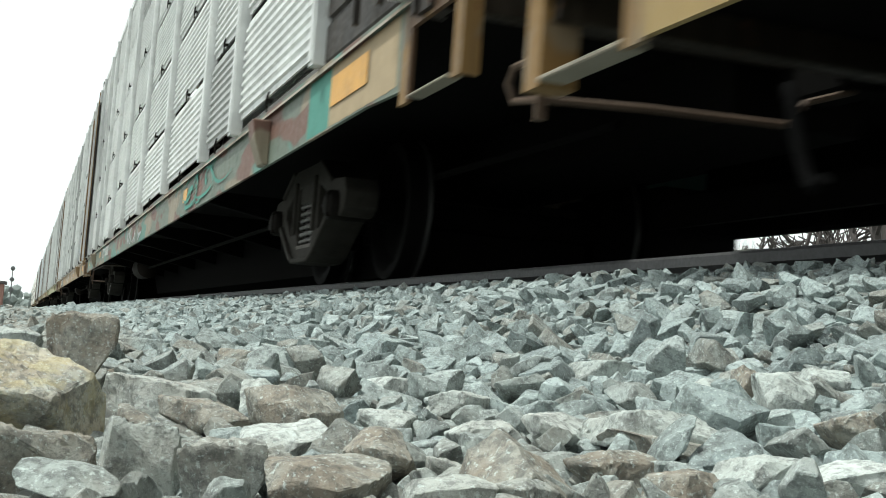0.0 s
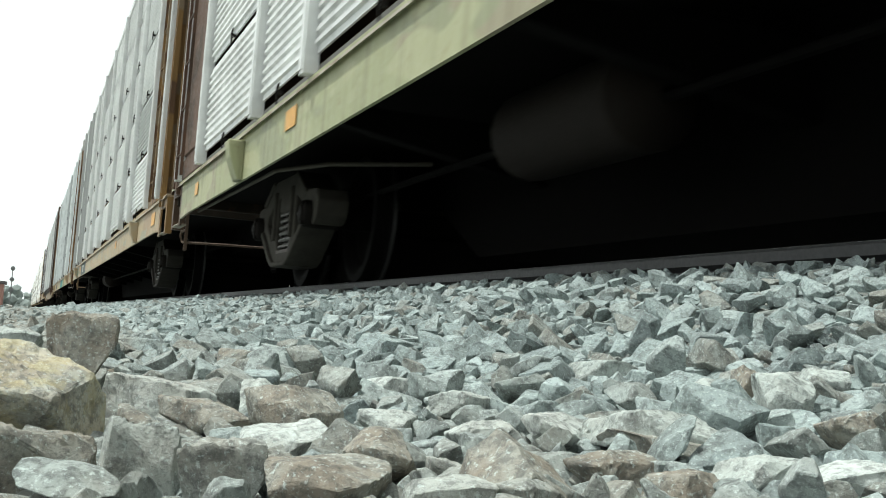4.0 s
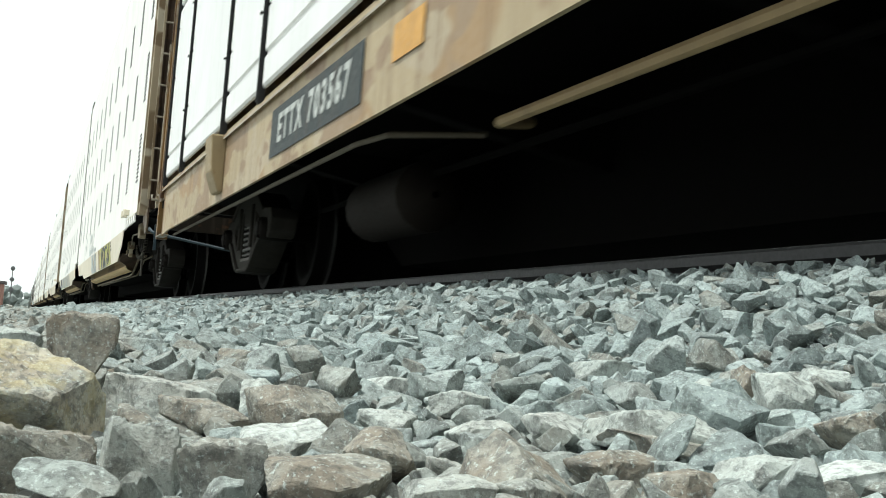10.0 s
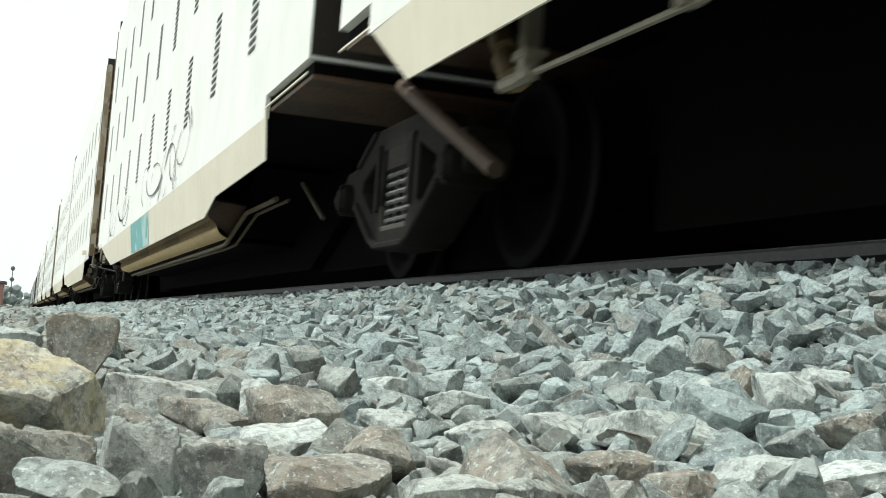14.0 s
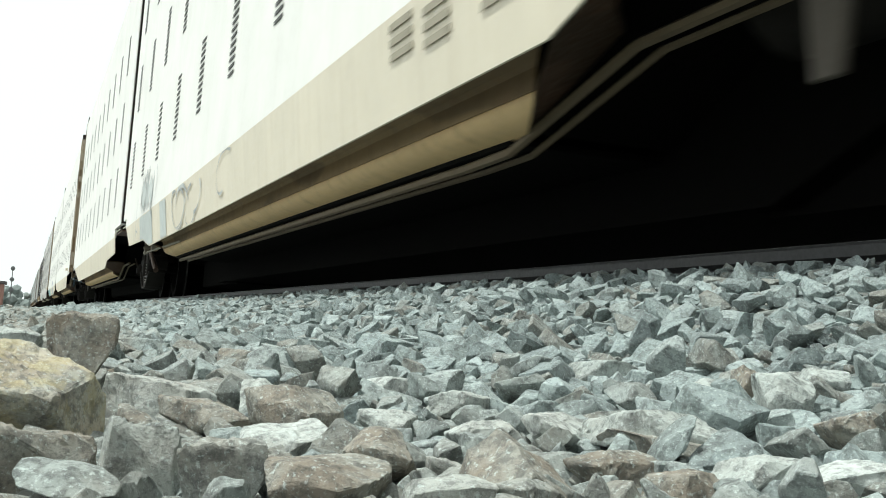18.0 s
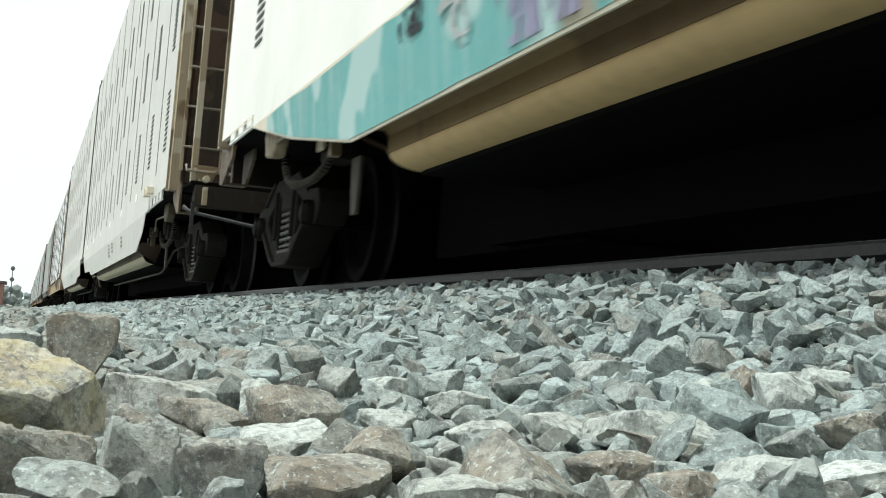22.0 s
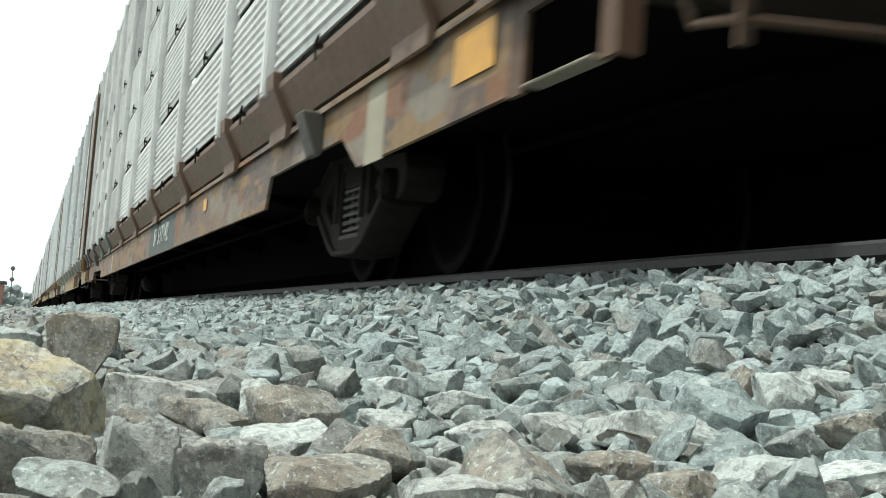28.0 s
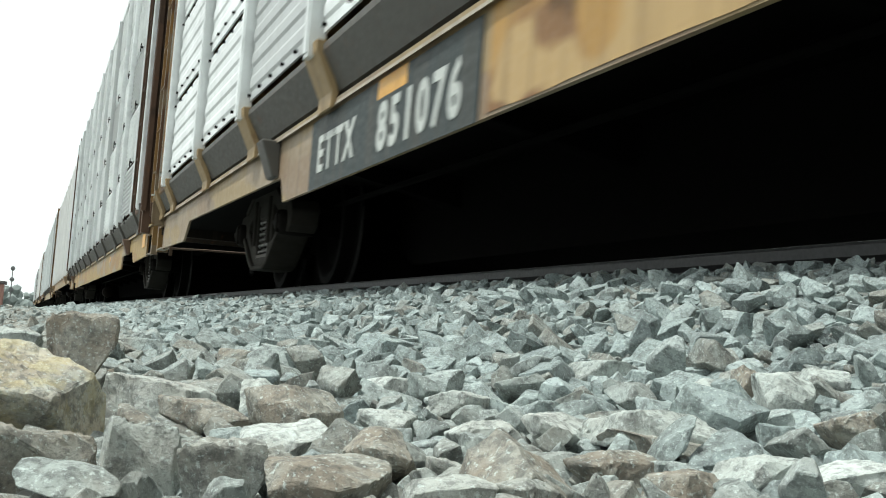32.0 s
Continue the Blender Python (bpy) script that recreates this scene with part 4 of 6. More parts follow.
def autorack(i, sill, low, sheet, end_mat, board, label, marks=(), smooth=False, tags=(), fields=(), decals=(), deep=False, far_off=False, rear=0.0, cut=5.11, rear_truck=4.42):
    """An enclosed autorack on a long flat car. low: a low car whose rack stands out on slanted brackets."""
    L = CAR_LEN
    car = thing("autorack_car", label, "railway car", "cars of the train")
    if low:
        zb, zt, rack0, xs, xr, zo = 0.38, 0.76, 1.00, 1.50, 1.62, 0.44
        outline = [(1.05, 0.42), (2.87, 0.40), (3.2, 0.57), (5.0, 0.57), (5.11, zb), (L - cut, zb), (L - cut + 0.11, 0.53), (L - 3.2, 0.57), (L - 2.87, 0.40), (L - 1.05, 0.42), (L - 1.05, zt), (1.05, zt)]
    else:
        zb, zt, rack0, xs, xr, zo = (0.60, 1.08, 1.12, 1.50, 1.53, 0.60) if deep else (0.66, 0.98, 1.03, 1.50, 1.53, 0.61)
        outline = [(1.05, zt), (1.05, zb - 0.02), (1.6, zb), (L - 1.6, zb), (L - 1.05, zb - 0.02), (L - 1.05, zt)]
    sm = mesh_of(("side_sill", low, deep, cut), lambda bm: (slab_x(bm, outline, -0.02, 0.0), prism_y(bm, [(-0.045, zt), (0.10, zt), (0.10, zt + 0.018), (-0.045, zt + 0.018)], 0.3, L - 0.3)))
    part("side_sill", sm, SILL[sill], car, (-xs + 0.02, 0, 0))
    part("side_sill", sm, SILL[sill], car, (xs - 0.02, L, 0), math.pi)
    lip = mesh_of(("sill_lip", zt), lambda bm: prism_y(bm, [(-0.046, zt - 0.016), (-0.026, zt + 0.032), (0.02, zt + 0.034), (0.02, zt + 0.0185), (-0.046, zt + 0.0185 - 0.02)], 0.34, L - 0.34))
    part("sill_lip", lip, SILL[sill] if i == 16 else PALE_TRIM, car, (-xs + 0.018, 0, 0), label="worn upper edge of the sill")
    underframe(car, L, zt, low, deep, i != 18)
    # one more added box closes a gap of sky under this car
    if i == 16:
        part("brake_gear", mesh_of("brake_cylinder_box", lambda bm: box(bm, 0.75, 1.3, 2.85, 3.6, 0.06, 0.7), 0.02), GRIME, car)
    es = mesh_of(("end_sill", zt), lambda bm: box(bm, -1.47, 1.47, 0.36, 0.46, zt - 0.16, zt - 0.002), 0.006)
    frame_mat = END_YELLOW if i in (17, 18) or sill in ("tan", "green", "ochre", "yellow", "cream") else END_BROWN if low or sill == "olive" else SILL[sill]
    # foot opening at each corner, with a pale tread below it
    sf = mesh_of(("step_frame", zt, zo), lambda bm: (box(bm, -0.02, 0.0, 0.3, 1.05, zt - 0.10, zt), box(bm, -0.02, 0.0, 0.3, 0.40, zo - 0.03, zt - 0.10), box(bm, -0.02, 0.0, 0.93, 1.05, zo - 0.03, zt - 0.10), box(bm, 0.0, 0.05, 0.3, 0.32, zo - 0.03, zt)))
    st = mesh_of("sill_step", lambda bm: box(bm, -0.026, 0.04, 0.45, 0.92, -0.016, -0.004), 0.004)
    for y, turn in ((0.0, 0.0), (L, math.pi)):
        part("end_sill", es, END_GRIME, car, (0, y, 0), turn)
        for s in (-1, 1):
            if (s < 0) == (turn == 0.0):
                part("step_frame", sf, frame_mat, car, (s * (xs - 0.02), y, 0), turn)
                part("sill_step", st, HANDHOLD, car, (s * (xs - 0.02), y, zo), turn, label="pale sill step")
            else:
                flip = mesh_of(("step_frame_far", zt, zo), lambda bm: (box(bm, 0.0, 0.02, 0.3, 1.05, zt - 0.09, zt), box(bm, -0.10, 0.02, 0.3, 0.42, zo - 0.03, zt - 0.09), box(bm, 0.0, 0.02, 0.95, 1.05, zo - 0.03, zt - 0.09)))
                if rear is None and turn:
                    continue
                y_ = y - rear if turn else y
                part("step_frame", flip, END_GRIME if i == 17 and turn else frame_mat, car, (s * (xs - 0.02), y_, 0), turn)
                part("sill_step", mesh_of("sill_step_far", lambda bm: box(bm, -0.06, 0.03, 0.43, 0.94, -0.02, -0.004), 0.004), HANDHOLD, car, (s * (xs - 0.02), y_, zo), turn, label="pale sill step")
    if deep:
        cp_ = mesh_of("corner_plate", lambda bm: (box(bm, -1.48, -1.0, 0.262, 0.298, 0.585, 1.05), box(bm, -1.30, -1.27, 0.24, 0.262, 0.62, 1.02), box(bm, -1.12, -1.10, 0.245, 0.262, 0.62, 1.02)), 0.004)
        part("corner_plate", cp_, END_CORNER, car, label="rust-stained corner plate of the end sill")
    pad_y = (3.7, L - cut + (0.28 if cut > 7 else 1.15) if cut > 5.2 else L - 3.7) if low else (6.0, L - 5.2) if deep else (4.0, L - 4.6)
    pz = 0.54 if low else 0.66
    pad_h, pad_w = (0.22, 0.10) if low else (0.44, 0.17) if deep else (0.28, 0.10)
    pad = mesh_of(("jacking_pad", low, deep), lambda bm: prism_y(bm, [(0.0, pz), (-0.04, pz), (-0.10, pz + 0.16), (-0.12, pz + pad_h), (0.0, pz + pad_h)], -pad_w, pad_w), 0.008)
    for y in pad_y:
        part("jacking_pad", pad, BOARD["tan"] if deep else BOARD["grey"] if cut > 5.2 else BOARD["brown"] if low else SILL[sill], car, (-xs, y, 0.1 if 5.2 < cut < 7 and y > 9 else 0))
    # air pipe under the front of the sill, with its hangers and a hose to the truck
    if i in (5, 7, 17, 18):
        pz_, ye = (0.375, 2.7) if low else (0.53, 2.2)
        pipe = mesh_of(("front_pipe", low), lambda bm: (tube(bm, [(-1.40, 5.9, pz_ + 0.04), (-1.40, 5.3, pz_), (-1.40, ye, pz_ - 0.02)], 0.009, 8), tube(bm, [(-1.40, ye + 0.16, pz_ - 0.019), (-1.40, ye - 0.04, pz_ - 0.021)], 0.018, 8)))
        part("air_pipe", pipe, HANDHOLD if i in (5, 7) else PIPE, car)
        for y in (3.05, 5.5):
            part("hanger", mesh_of(("pipe_hanger", low), lambda bm: (box(bm, -1.412, -1.388, -0.015, 0.015, pz_ - 0.016, pz_ + 0.14),)), PIPE, car, (0, y, 0))
        loop = ((0.0, -0.02), (0.2, -0.045), (0.45, -0.075), (0.68, -0.055), (0.85, -0.01), (0.93, 0.05), (0.84, 0.10), (0.62, 0.135), (0.35, 0.15))
        bend = mesh_of(("pipe_hose", low), lambda bm: tube(bm, [(-1.40 + 0.03 * k / 8, ye - dy, pz_ + dz) for k, (dy, dz) in enumerate(loop)], 0.0115, 8), smooth=True)
        part("air_hose", bend, RUST_HOSE, car)
    if not low:
        pts = [(-1.36, L - 1.3, zb + 0.05), (-1.36, L - 5.2, zb + 0.03), (-1.15, L - 5.8, zb + 0.03), (-0.6, L - 6.2, zb + 0.05)]
        if deep:
            pts = [(-1.40, L - 1.3, 0.575), (-1.41, L - 5.0, 0.57), (-1.41, L - 9.1, 0.565), (-1.36, L - 9.5, 0.565), (-1.0, L - 9.8, 0.57)]
            main = mesh_of("train_pipe", lambda bm: tube(bm, [(-1.0, L - 10.3, 0.55), (-1.2, L - 10.5, 0.50), (-1.2, 9.0, 0.50), (-1.34, 8.0, 0.54), (-1.36, 1.8, 0.58)], 0.024, 8))
            if i == 7:
                part("train_pipe", main, BRACKET_TAN, car)
        part("conduit", mesh_of(("conduit", deep), lambda bm: tube(bm, pts, 0.014, 8)), ROD if i == 7 else PIPE, car)
    # single racks have paler trucks than the twins, one car the palest
    cast = CAST_PALE if i == 3 else CAST_MID
    add_truck(car, 4.42, cast=cast)
    add_truck(car, L - rear_truck, cast=cast)
    z_high = 5.15
    end_fittings(car, L, end_mat, zt + 0.02, z_high + 0.25, xr, lever_mat=LEVER_TAN if i in (5, 18) else None)
    ys = post_places(L, low)
    sheet_of = smooth_sheet if smooth else corrugated_wide if i in (17, 18) else corrugated
    rows = [rack0 + (z_high - rack0) * k / 5 for k in range(6)] if not smooth else [rack0, 3.1, z_high]
    if far_off:
        rows = [rack0, z_high]
    gap = 0.095 if low else 0.085
    wide = i in (17, 18)
    for a, b in zip(ys, ys[1:]):
        ln = round(b - a - 0.14, 3)
        if not smooth and (a == ys[0] or b == ys[-1]):
            # the end bays are closed by painted plates; ladders stand on the near side
            ep = mesh_of(("end_plate", ln, rack0), lambda bm: smooth_sheet(bm, ln, rack0 - 0.03, z_high))
            part("end_plate", ep, end_mat, car, (-xr + 0.02, a + 0.045, 0))
            part("end_plate", ep, end_mat, car, (xr - 0.02, b - 0.045, 0), math.pi)
            if far_off:
                continue
            ly = a + 0.35 if a == ys[0] else b - 0.35
            lad = part("side_ladder", mesh_of(("side_ladder", low), lambda bm: [box(bm, -0.07, -0.04, s * 0.2 - 0.012, s * 0.2 + 0.012, rack0 - 0.02, z_high - 0.4) for s in (-1, 1)]), end_mat, car, (-xr, ly, 0))
            rg = mesh_of("side_rung", lambda bm: tube(bm, [(-0.055, -0.2, 0), (-0.055, 0.2, 0)], 0.011, 6))
            z = rack0 + 0.2
            while z < z_high - 0.5:
                part("rung", rg, end_mat, lad, (0, 0, z))
                z += 0.45
            continue
        for k, (z0, z1) in enumerate(zip(rows, rows[1:])):
            sh = mesh_of(("side_panel", smooth, wide, ln, round(z0, 3), round(z1, 3)), lambda bm: sheet_of(bm, ln, z0 + (gap if k == 0 else 0.028), z1 - 0.028))
            part("side_panel", sh, sheet, car, (-xr + 0.02, a + 0.055, 0))
        far = mesh_of(("side_panel", smooth, wide, ln, "far", rack0), lambda bm: sheet_of(bm, ln, rack0 + gap, z_high))
        part("side_panel", far, sheet, car, (xr - 0.02, b - 0.045, 0), math.pi)
        if wide and not far_off:
            # rows of bolts along the sheets' edges
            bt = mesh_of("bolt", bolt)
            for z in (rows[0] + 0.12, rows[1] - 0.06, rows[1] + 0.08, rows[2] - 0.06):
                for q in range(6):
                    part("bolt", bt, GRIME, car, (-xr + 0.012, a + 0.16 + (b - a - 0.32) * q / 5, z))
        if not smooth and not wide and not far_off:
            lt = mesh_of("latch", latch)
            for z in rows[1:4]:
                part("latch", lt, CAST, car, (-xr + 0.012, (a + b) / 2, z))
            part("latch", lt, CAST, car, (-xr + 0.012, (a + b) / 2, rack0 + 0.02))
        if smooth and not far_off:
            bt = mesh_of("bolt", bolt)
            for z in (1.75, 2.3, 2.85, 3.6):
                part("bolt", bt, GRIME, car, (-xr + 0.008, a + 0.14, z))
                part("bolt", bt, GRIME, car, (-xr + 0.008, b - 0.14, z))
    pw = 0.05 if not smooth else 0.022
    pd = -0.055 if not smooth else -0.012
    pm = mesh_of(("rack_post", low, smooth, deep), lambda bm: (box(bm, pd, 0.03, -pw, pw, zt + 0.03 if not low else rack0 - 0.02, z_high), box(bm, pd - 0.01, pd, -pw * 0.6, pw * 0.6, rack0, z_high)))
    pmat = DARKGAP if smooth else sheet
    for y in ys:
        for s in (-1, 1):
            part("rack_post", pm, pmat, car, (s * (xr - 0.01), y, 0), 0.0 if s < 0 else math.pi)
        if low:
            bk = mesh_of("bracket", lambda bm: prism_y(bm, [(-xr - 0.025, rack0 + 0.05), (-xr - 0.02, rack0 - 0.005), (-xs - 0.05, zt + 0.045), (-xs - 0.052, zt - 0.03), (-xs - 0.035, zt - 0.03), (-xs - 0.015, zt + 0.045), (-xr + 0.03, rack0 + 0.01), (-xr + 0.03, rack0 + 0.05)], -0.14, 0.14), 0.003)
            if i == 16:
                bk = mesh_of("wide_bracket", lambda bm: wide_bracket(bm, xr, xs, rack0, zt), 0.003)
                part("bracket", bk, BOARD["green" if 19 < y < 23 else "grey" if y > 23 else "brown"], car, (0, y, 0))
            else:
                part("bracket", bk, PALE_TRIM if i == 17 else BRACKET_TAN if i in (0, 18) else BOARD["plum"] if i == 6 and y < 10 else BOARD[board], car, (0, y, 0))
            part("bracket", bk, BOARD[board], car, (0, y, 0), math.pi)
    if low:
        bd = mesh_of("sloped_board", lambda bm: prism_y(bm, [(-xr + 0.01, rack0 + 0.03), (-xr + 0.01, rack0 - 0.005), (-xs - 0.01, zt + 0.055), (-xs + 0.03, zt + 0.055), (-xr + 0.05, rack0 + 0.0), (-xr + 0.05, rack0 + 0.03)], 0.9, L - 0.9))
    else:
        bd = mesh_of(("rack_board", deep), lambda bm: box(bm, -xs + 0.01, -xs + 0.05, 0.9, L - 0.9, zt + 0.03, rack0 + 0.03))
    part("rack_board", bd, BOARD[board], car)
    part("rack_board", bd, BOARD[board], car, (0, L, 0), math.pi)
    cn = mesh_of(("corner_panel", low, deep), lambda bm: (box(bm, -0.012, 0.012, 0.60, 0.93, rack0 - 0.06, z_high), box(bm, -0.03, 0.03, 0.585, 0.615, rack0 - 0.06, z_high), box(bm, -0.03, -0.012, 0.70, 0.73, rack0, z_high)))
    for s in (-1, 1):
        part("corner_panel", cn, end_mat, car, (s * (xr - 0.012), 0, 0), 0.0)
        part("corner_panel", cn, end_mat, car, (s * (xr - 0.012), L, 0), math.pi)
    rl = mesh_of(("roof_rail", low), lambda bm: box(bm, -0.04, 0.04, 0.8, L - 0.8, z_high - 0.02, z_high + 0.10), 0.01)
    for s in (-1, 1):
        part("roof_rail", rl, sheet, car, (s * (xr - 0.03), 0, 0))
    part("roof", mesh_of(("roof", low), lambda bm: roof_mesh(bm, L, xr - 0.02, z_high + 0.08)), GALV, car)
    zc = (zb + zt) / 2
    for k, (colour, y, w) in enumerate(fields):
        colour_block(car, SPRAY[colour], -xs - 0.001 - 0.0005 * k, y, zc, w, (zt - zb) * 0.97, 5000 + 100 * i + k, label="repainted patch on the sill", ragged=0.02)
    for y, z, w, h in decals:
        dm = mesh_of(("decal", w, h), lambda bm: box(bm, -0.002, 0.0, -w / 2, w / 2, -h / 2, h / 2))
        part("reflector", dm, DECAL, car, (-xs - 0.006, y, z), label="yellow reflective decal")
    for y, z, w, h, text, size in marks:
        if w:
            bp = mesh_of(("panel", w, h), lambda bm: box(bm, -0.002, 0.0, -w / 2, w / 2, -h / 2, h / 2))
            part("number_panel", bp, BLACKPANEL, car, (-xs - 0.005, y, z), label="black number panel")
        if text == "bars":
            bar = mesh_of(("number_bar", size), lambda bm: box(bm, -0.002, 0.0, -size * 0.2, size * 0.2, -size * 0.45, size * 0.45))
            for k in range(10):
                if k != 4:
                    part("number_bar", bar, BLACKPANEL, car, (-xs - 0.008, y + (4.5 - k) * size * 0.95, z))
        elif text:
            lettering(text, size, WHITEPAINT, car, (-xs - 0.009, y, z), 1.3)
    for k, (colour, y, z, w, h) in enumerate(tags):
        graffiti(car, SPRAY[colour], -xs - 0.008, y, z, w, h, 1000 * i + 20 * k, 0.017)
    return car


# ---------------------------------------------------------------- articulated twin cars
TWIN_X = 1.56
END_SETBACK = 2.0
SKIRT_Z = 0.94


def vent_mesh(bm, n):
    """Louvred vent: thin strips one above another, the slots' shade put into their dark colour."""
    for k in range(n):
        z = 0.058 * k
        slab = [(-0.125, z), (0.125, z), (0.125, z + 0.024), (-0.125, z + 0.024)]
        slab_x(bm, slab, -0.006, 0.0)


HOSE_LOOP = [(0, 0.0, 0.80), (0, 0.03, 0.70), (0, 0.14, 0.62), (0, 0.35, 0.565), (0, 0.65, 0.545), (0, 0.95, 0.55), (0, 1.18, 0.585), (0, 1.34, 0.65), (0, 1.42, 0.76)]


def hose_ribs(bm):
    """Pale wire rings round the hose."""
    for (_, ya, za), (_, yb, zb) in zip(HOSE_LOOP, HOSE_LOOP[1:]):
        for k in range(4):
            f, g = (k + 0.2) / 4, (k + 0.5) / 4
            tube(bm, [(0, ya + (yb - ya) * f, za + (zb - za) * f), (0, ya + (yb - ya) * g, za + (zb - za) * g)], 0.029, 8)


def twin_car(i, paint_mat, soffit, label, tags=(), fields=(), grey=False, marks=(), skirt_mat=None):
    L = TWIN_LEN
    car = thing("twin_autorack_car", label, "railway car", "cars of the train")
    mid, h, e = L / 2, TWIN_X, END_SETBACK
    lean = 0.05 / (SKIRT_Z - 0.52)

    def lower_edge(y):
        for _, _, hd, tl in units:
            line = hd + tl
            for (ya, za), (yb, zb) in zip(line, line[1:]):
                if ya <= y <= yb:
                    return za + (zb - za) * (y - ya) / (yb - ya)
        return 1.0
    units = ((e, mid - 0.34, [(e + 0.02, 1.055), (3.88, 1.05), (3.92, 0.97), (4.2, 0.94), (4.45, 0.83), (4.78, 0.72), (5.3, 0.62), (5.7, 0.53)], [(mid - 4.35, 0.52), (mid - 3.6, 0.63), (mid - 1.43, 0.655), (mid - 0.9, 0.965), (mid - 0.36, 0.97)]),
             (mid + 0.34, L - e, [(mid + 0.36, 1.0), (mid + 1.52, 1.0), (mid + 1.56, 0.68), (mid + 3.7, 0.64), (mid + 4.35, 0.52)], [(L - 5.84, 0.525), (L - 4.53, 0.71), (L - 3.38, 0.93), (L - 3.34, 1.0), (L - e - 0.02, 1.02)]))
    for u, (y0, y1, head, tail) in enumerate(units):
        shell = [(-h, SKIRT_Z), (-h, 5.45), (-h + 0.18, 5.75), (-0.5, 5.95), (0.5, 5.95), (h - 0.18, 5.75), (h, 5.45), (h, SKIRT_Z), (h - 0.03, SKIRT_Z), (h - 0.03, 1.25), (-h + 0.03, 1.25), (-h + 0.03, SKIRT_Z)]
        yb0, yb1 = (y0 if u == 0 else mid + 1.55), (y1 if u == 1 else mid - 0.9)
        full = shell[1:7]
        yc = 3.9 if u == 0 else L - 3.36
        low_end = [(-h, 1.06 if u == 0 else 1.025), *full, (h, 1.06 if u == 0 else 1.025)]
        part("body", mesh_of(("twin_body", u), lambda bm: (prism_y(bm, shell, yb0 if u else yc, yc if u else yb1), prism_y(bm, low_end, yc if u else y0, y1 if u else yc), prism_y(bm, [(-h, 1.08), (-h, 5.45), (-h + 0.18, 5.75), (-0.5, 5.95), (0.5, 5.95), (h - 0.18, 5.75), (h, 5.45), (h, 1.08)], y0 if u else yb1, yb0 if u else y1))), paint_mat, car)
        # the skirt leans in below the side and is cut away over the trucks
        pts = [p for p in head + tail]
        sk = mesh_of(("skirt", u), lambda bm: skirt_mesh(bm, pts, lean, h))
        for s in (-1, 1):
            part("skirt", sk if s < 0 else mesh_of(("skirt_far", u), lambda bm: skirt_mesh(bm, pts, lean, h, True)), skirt_mat or paint_mat, car)
        a0, a1 = head[-1][0] + 0.05, tail[0][0] - 0.05
        prof = [(-1.495, 0.635), (-1.40, 0.63), (-1.392, 0.60), (-1.388, 0.496), (-1.378, 0.492), (-1.372, 0.474), (-1.355, 0.453), (-1.325, 0.437), (-1.285, 0.426), (-1.235, 0.42), (-1.15, 0.418)]
        if not grey:
            prof = [(-1.495, 0.60), (-1.365, 0.585), (-1.35, 0.565), (-1.345, 0.488), (-1.336, 0.484), (-1.33, 0.469), (-1.312, 0.452), (-1.282, 0.437), (-1.24, 0.426), (-1.195, 0.42), (-1.15, 0.418)]
        # the roll under the side starts at a slanting cut behind each truck
        c0, c1 = a0 + (0.95 if u == 0 else 0.8), a1 - 0.02
        for sx in (-1, 1):
            web = mesh_of(("soffit_web", u, sx, grey), lambda bm: slant_roll(bm, [(-sx * px, pz) for px, pz in prof[:4]] + [(sx * 1.25, 0.52), (sx * 1.25, 0.66), (sx * 1.475, 0.66)], a0, c0, a1, c1))
            part("soffit_web", web, WEB_GREY if grey else WEB_TAN, car, label="grimy web behind the skirt")
            gut = mesh_of(("soffit", u, sx, grey), lambda bm: slant_roll(bm, [(-sx * px, pz) for px, pz in prof[4:]] + [(sx * 1.15, 0.56), (sx * 1.32, 0.56)], a0, c0, a1, c1), smooth=True)
            part("soffit", gut, soffit, car, label="rolled rail under the side")
            for k, (yo, yi, d) in enumerate(((a0, c0, -1), (a1, c1, 1))):
                gus = mesh_of(("gusset", u, sx, k), lambda bm: plate(bm, [(sx * 1.475, yo, 0.54), (sx * 1.15, yi, 0.43), (sx * 1.15, yi + d * 0.75, 0.66), (sx * 1.47, yo + d * 0.35, 0.64)], 0.02))
                part("gusset", gus, END_BROWN, car)
        # the well's floor, and a deep slab added below to block the sky
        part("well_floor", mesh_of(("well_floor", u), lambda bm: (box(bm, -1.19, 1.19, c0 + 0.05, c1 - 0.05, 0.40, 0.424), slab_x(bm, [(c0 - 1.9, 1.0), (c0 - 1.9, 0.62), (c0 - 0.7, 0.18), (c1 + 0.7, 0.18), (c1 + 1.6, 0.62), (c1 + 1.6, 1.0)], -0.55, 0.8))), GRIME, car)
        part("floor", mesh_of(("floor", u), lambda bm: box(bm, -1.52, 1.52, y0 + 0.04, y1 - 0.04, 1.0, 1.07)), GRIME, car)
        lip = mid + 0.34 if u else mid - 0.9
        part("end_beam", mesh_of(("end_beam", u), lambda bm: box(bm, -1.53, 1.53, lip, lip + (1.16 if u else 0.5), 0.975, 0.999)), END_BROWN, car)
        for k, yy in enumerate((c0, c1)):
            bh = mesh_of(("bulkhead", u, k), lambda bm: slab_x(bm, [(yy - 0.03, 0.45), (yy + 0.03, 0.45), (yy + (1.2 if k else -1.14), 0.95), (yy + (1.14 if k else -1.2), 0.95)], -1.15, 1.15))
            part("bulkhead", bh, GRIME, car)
        for k, yy in enumerate((y0 - 0.012, y1 + 0.002)):
            ew = mesh_of(("end_wall", u, k), lambda bm: box(bm, -h + 0.012, h - 0.012, yy, yy + 0.01, 1.1, 5.7))
            part("end_wall", ew, END_DARK, car)
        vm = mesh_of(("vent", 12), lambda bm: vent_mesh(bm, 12))
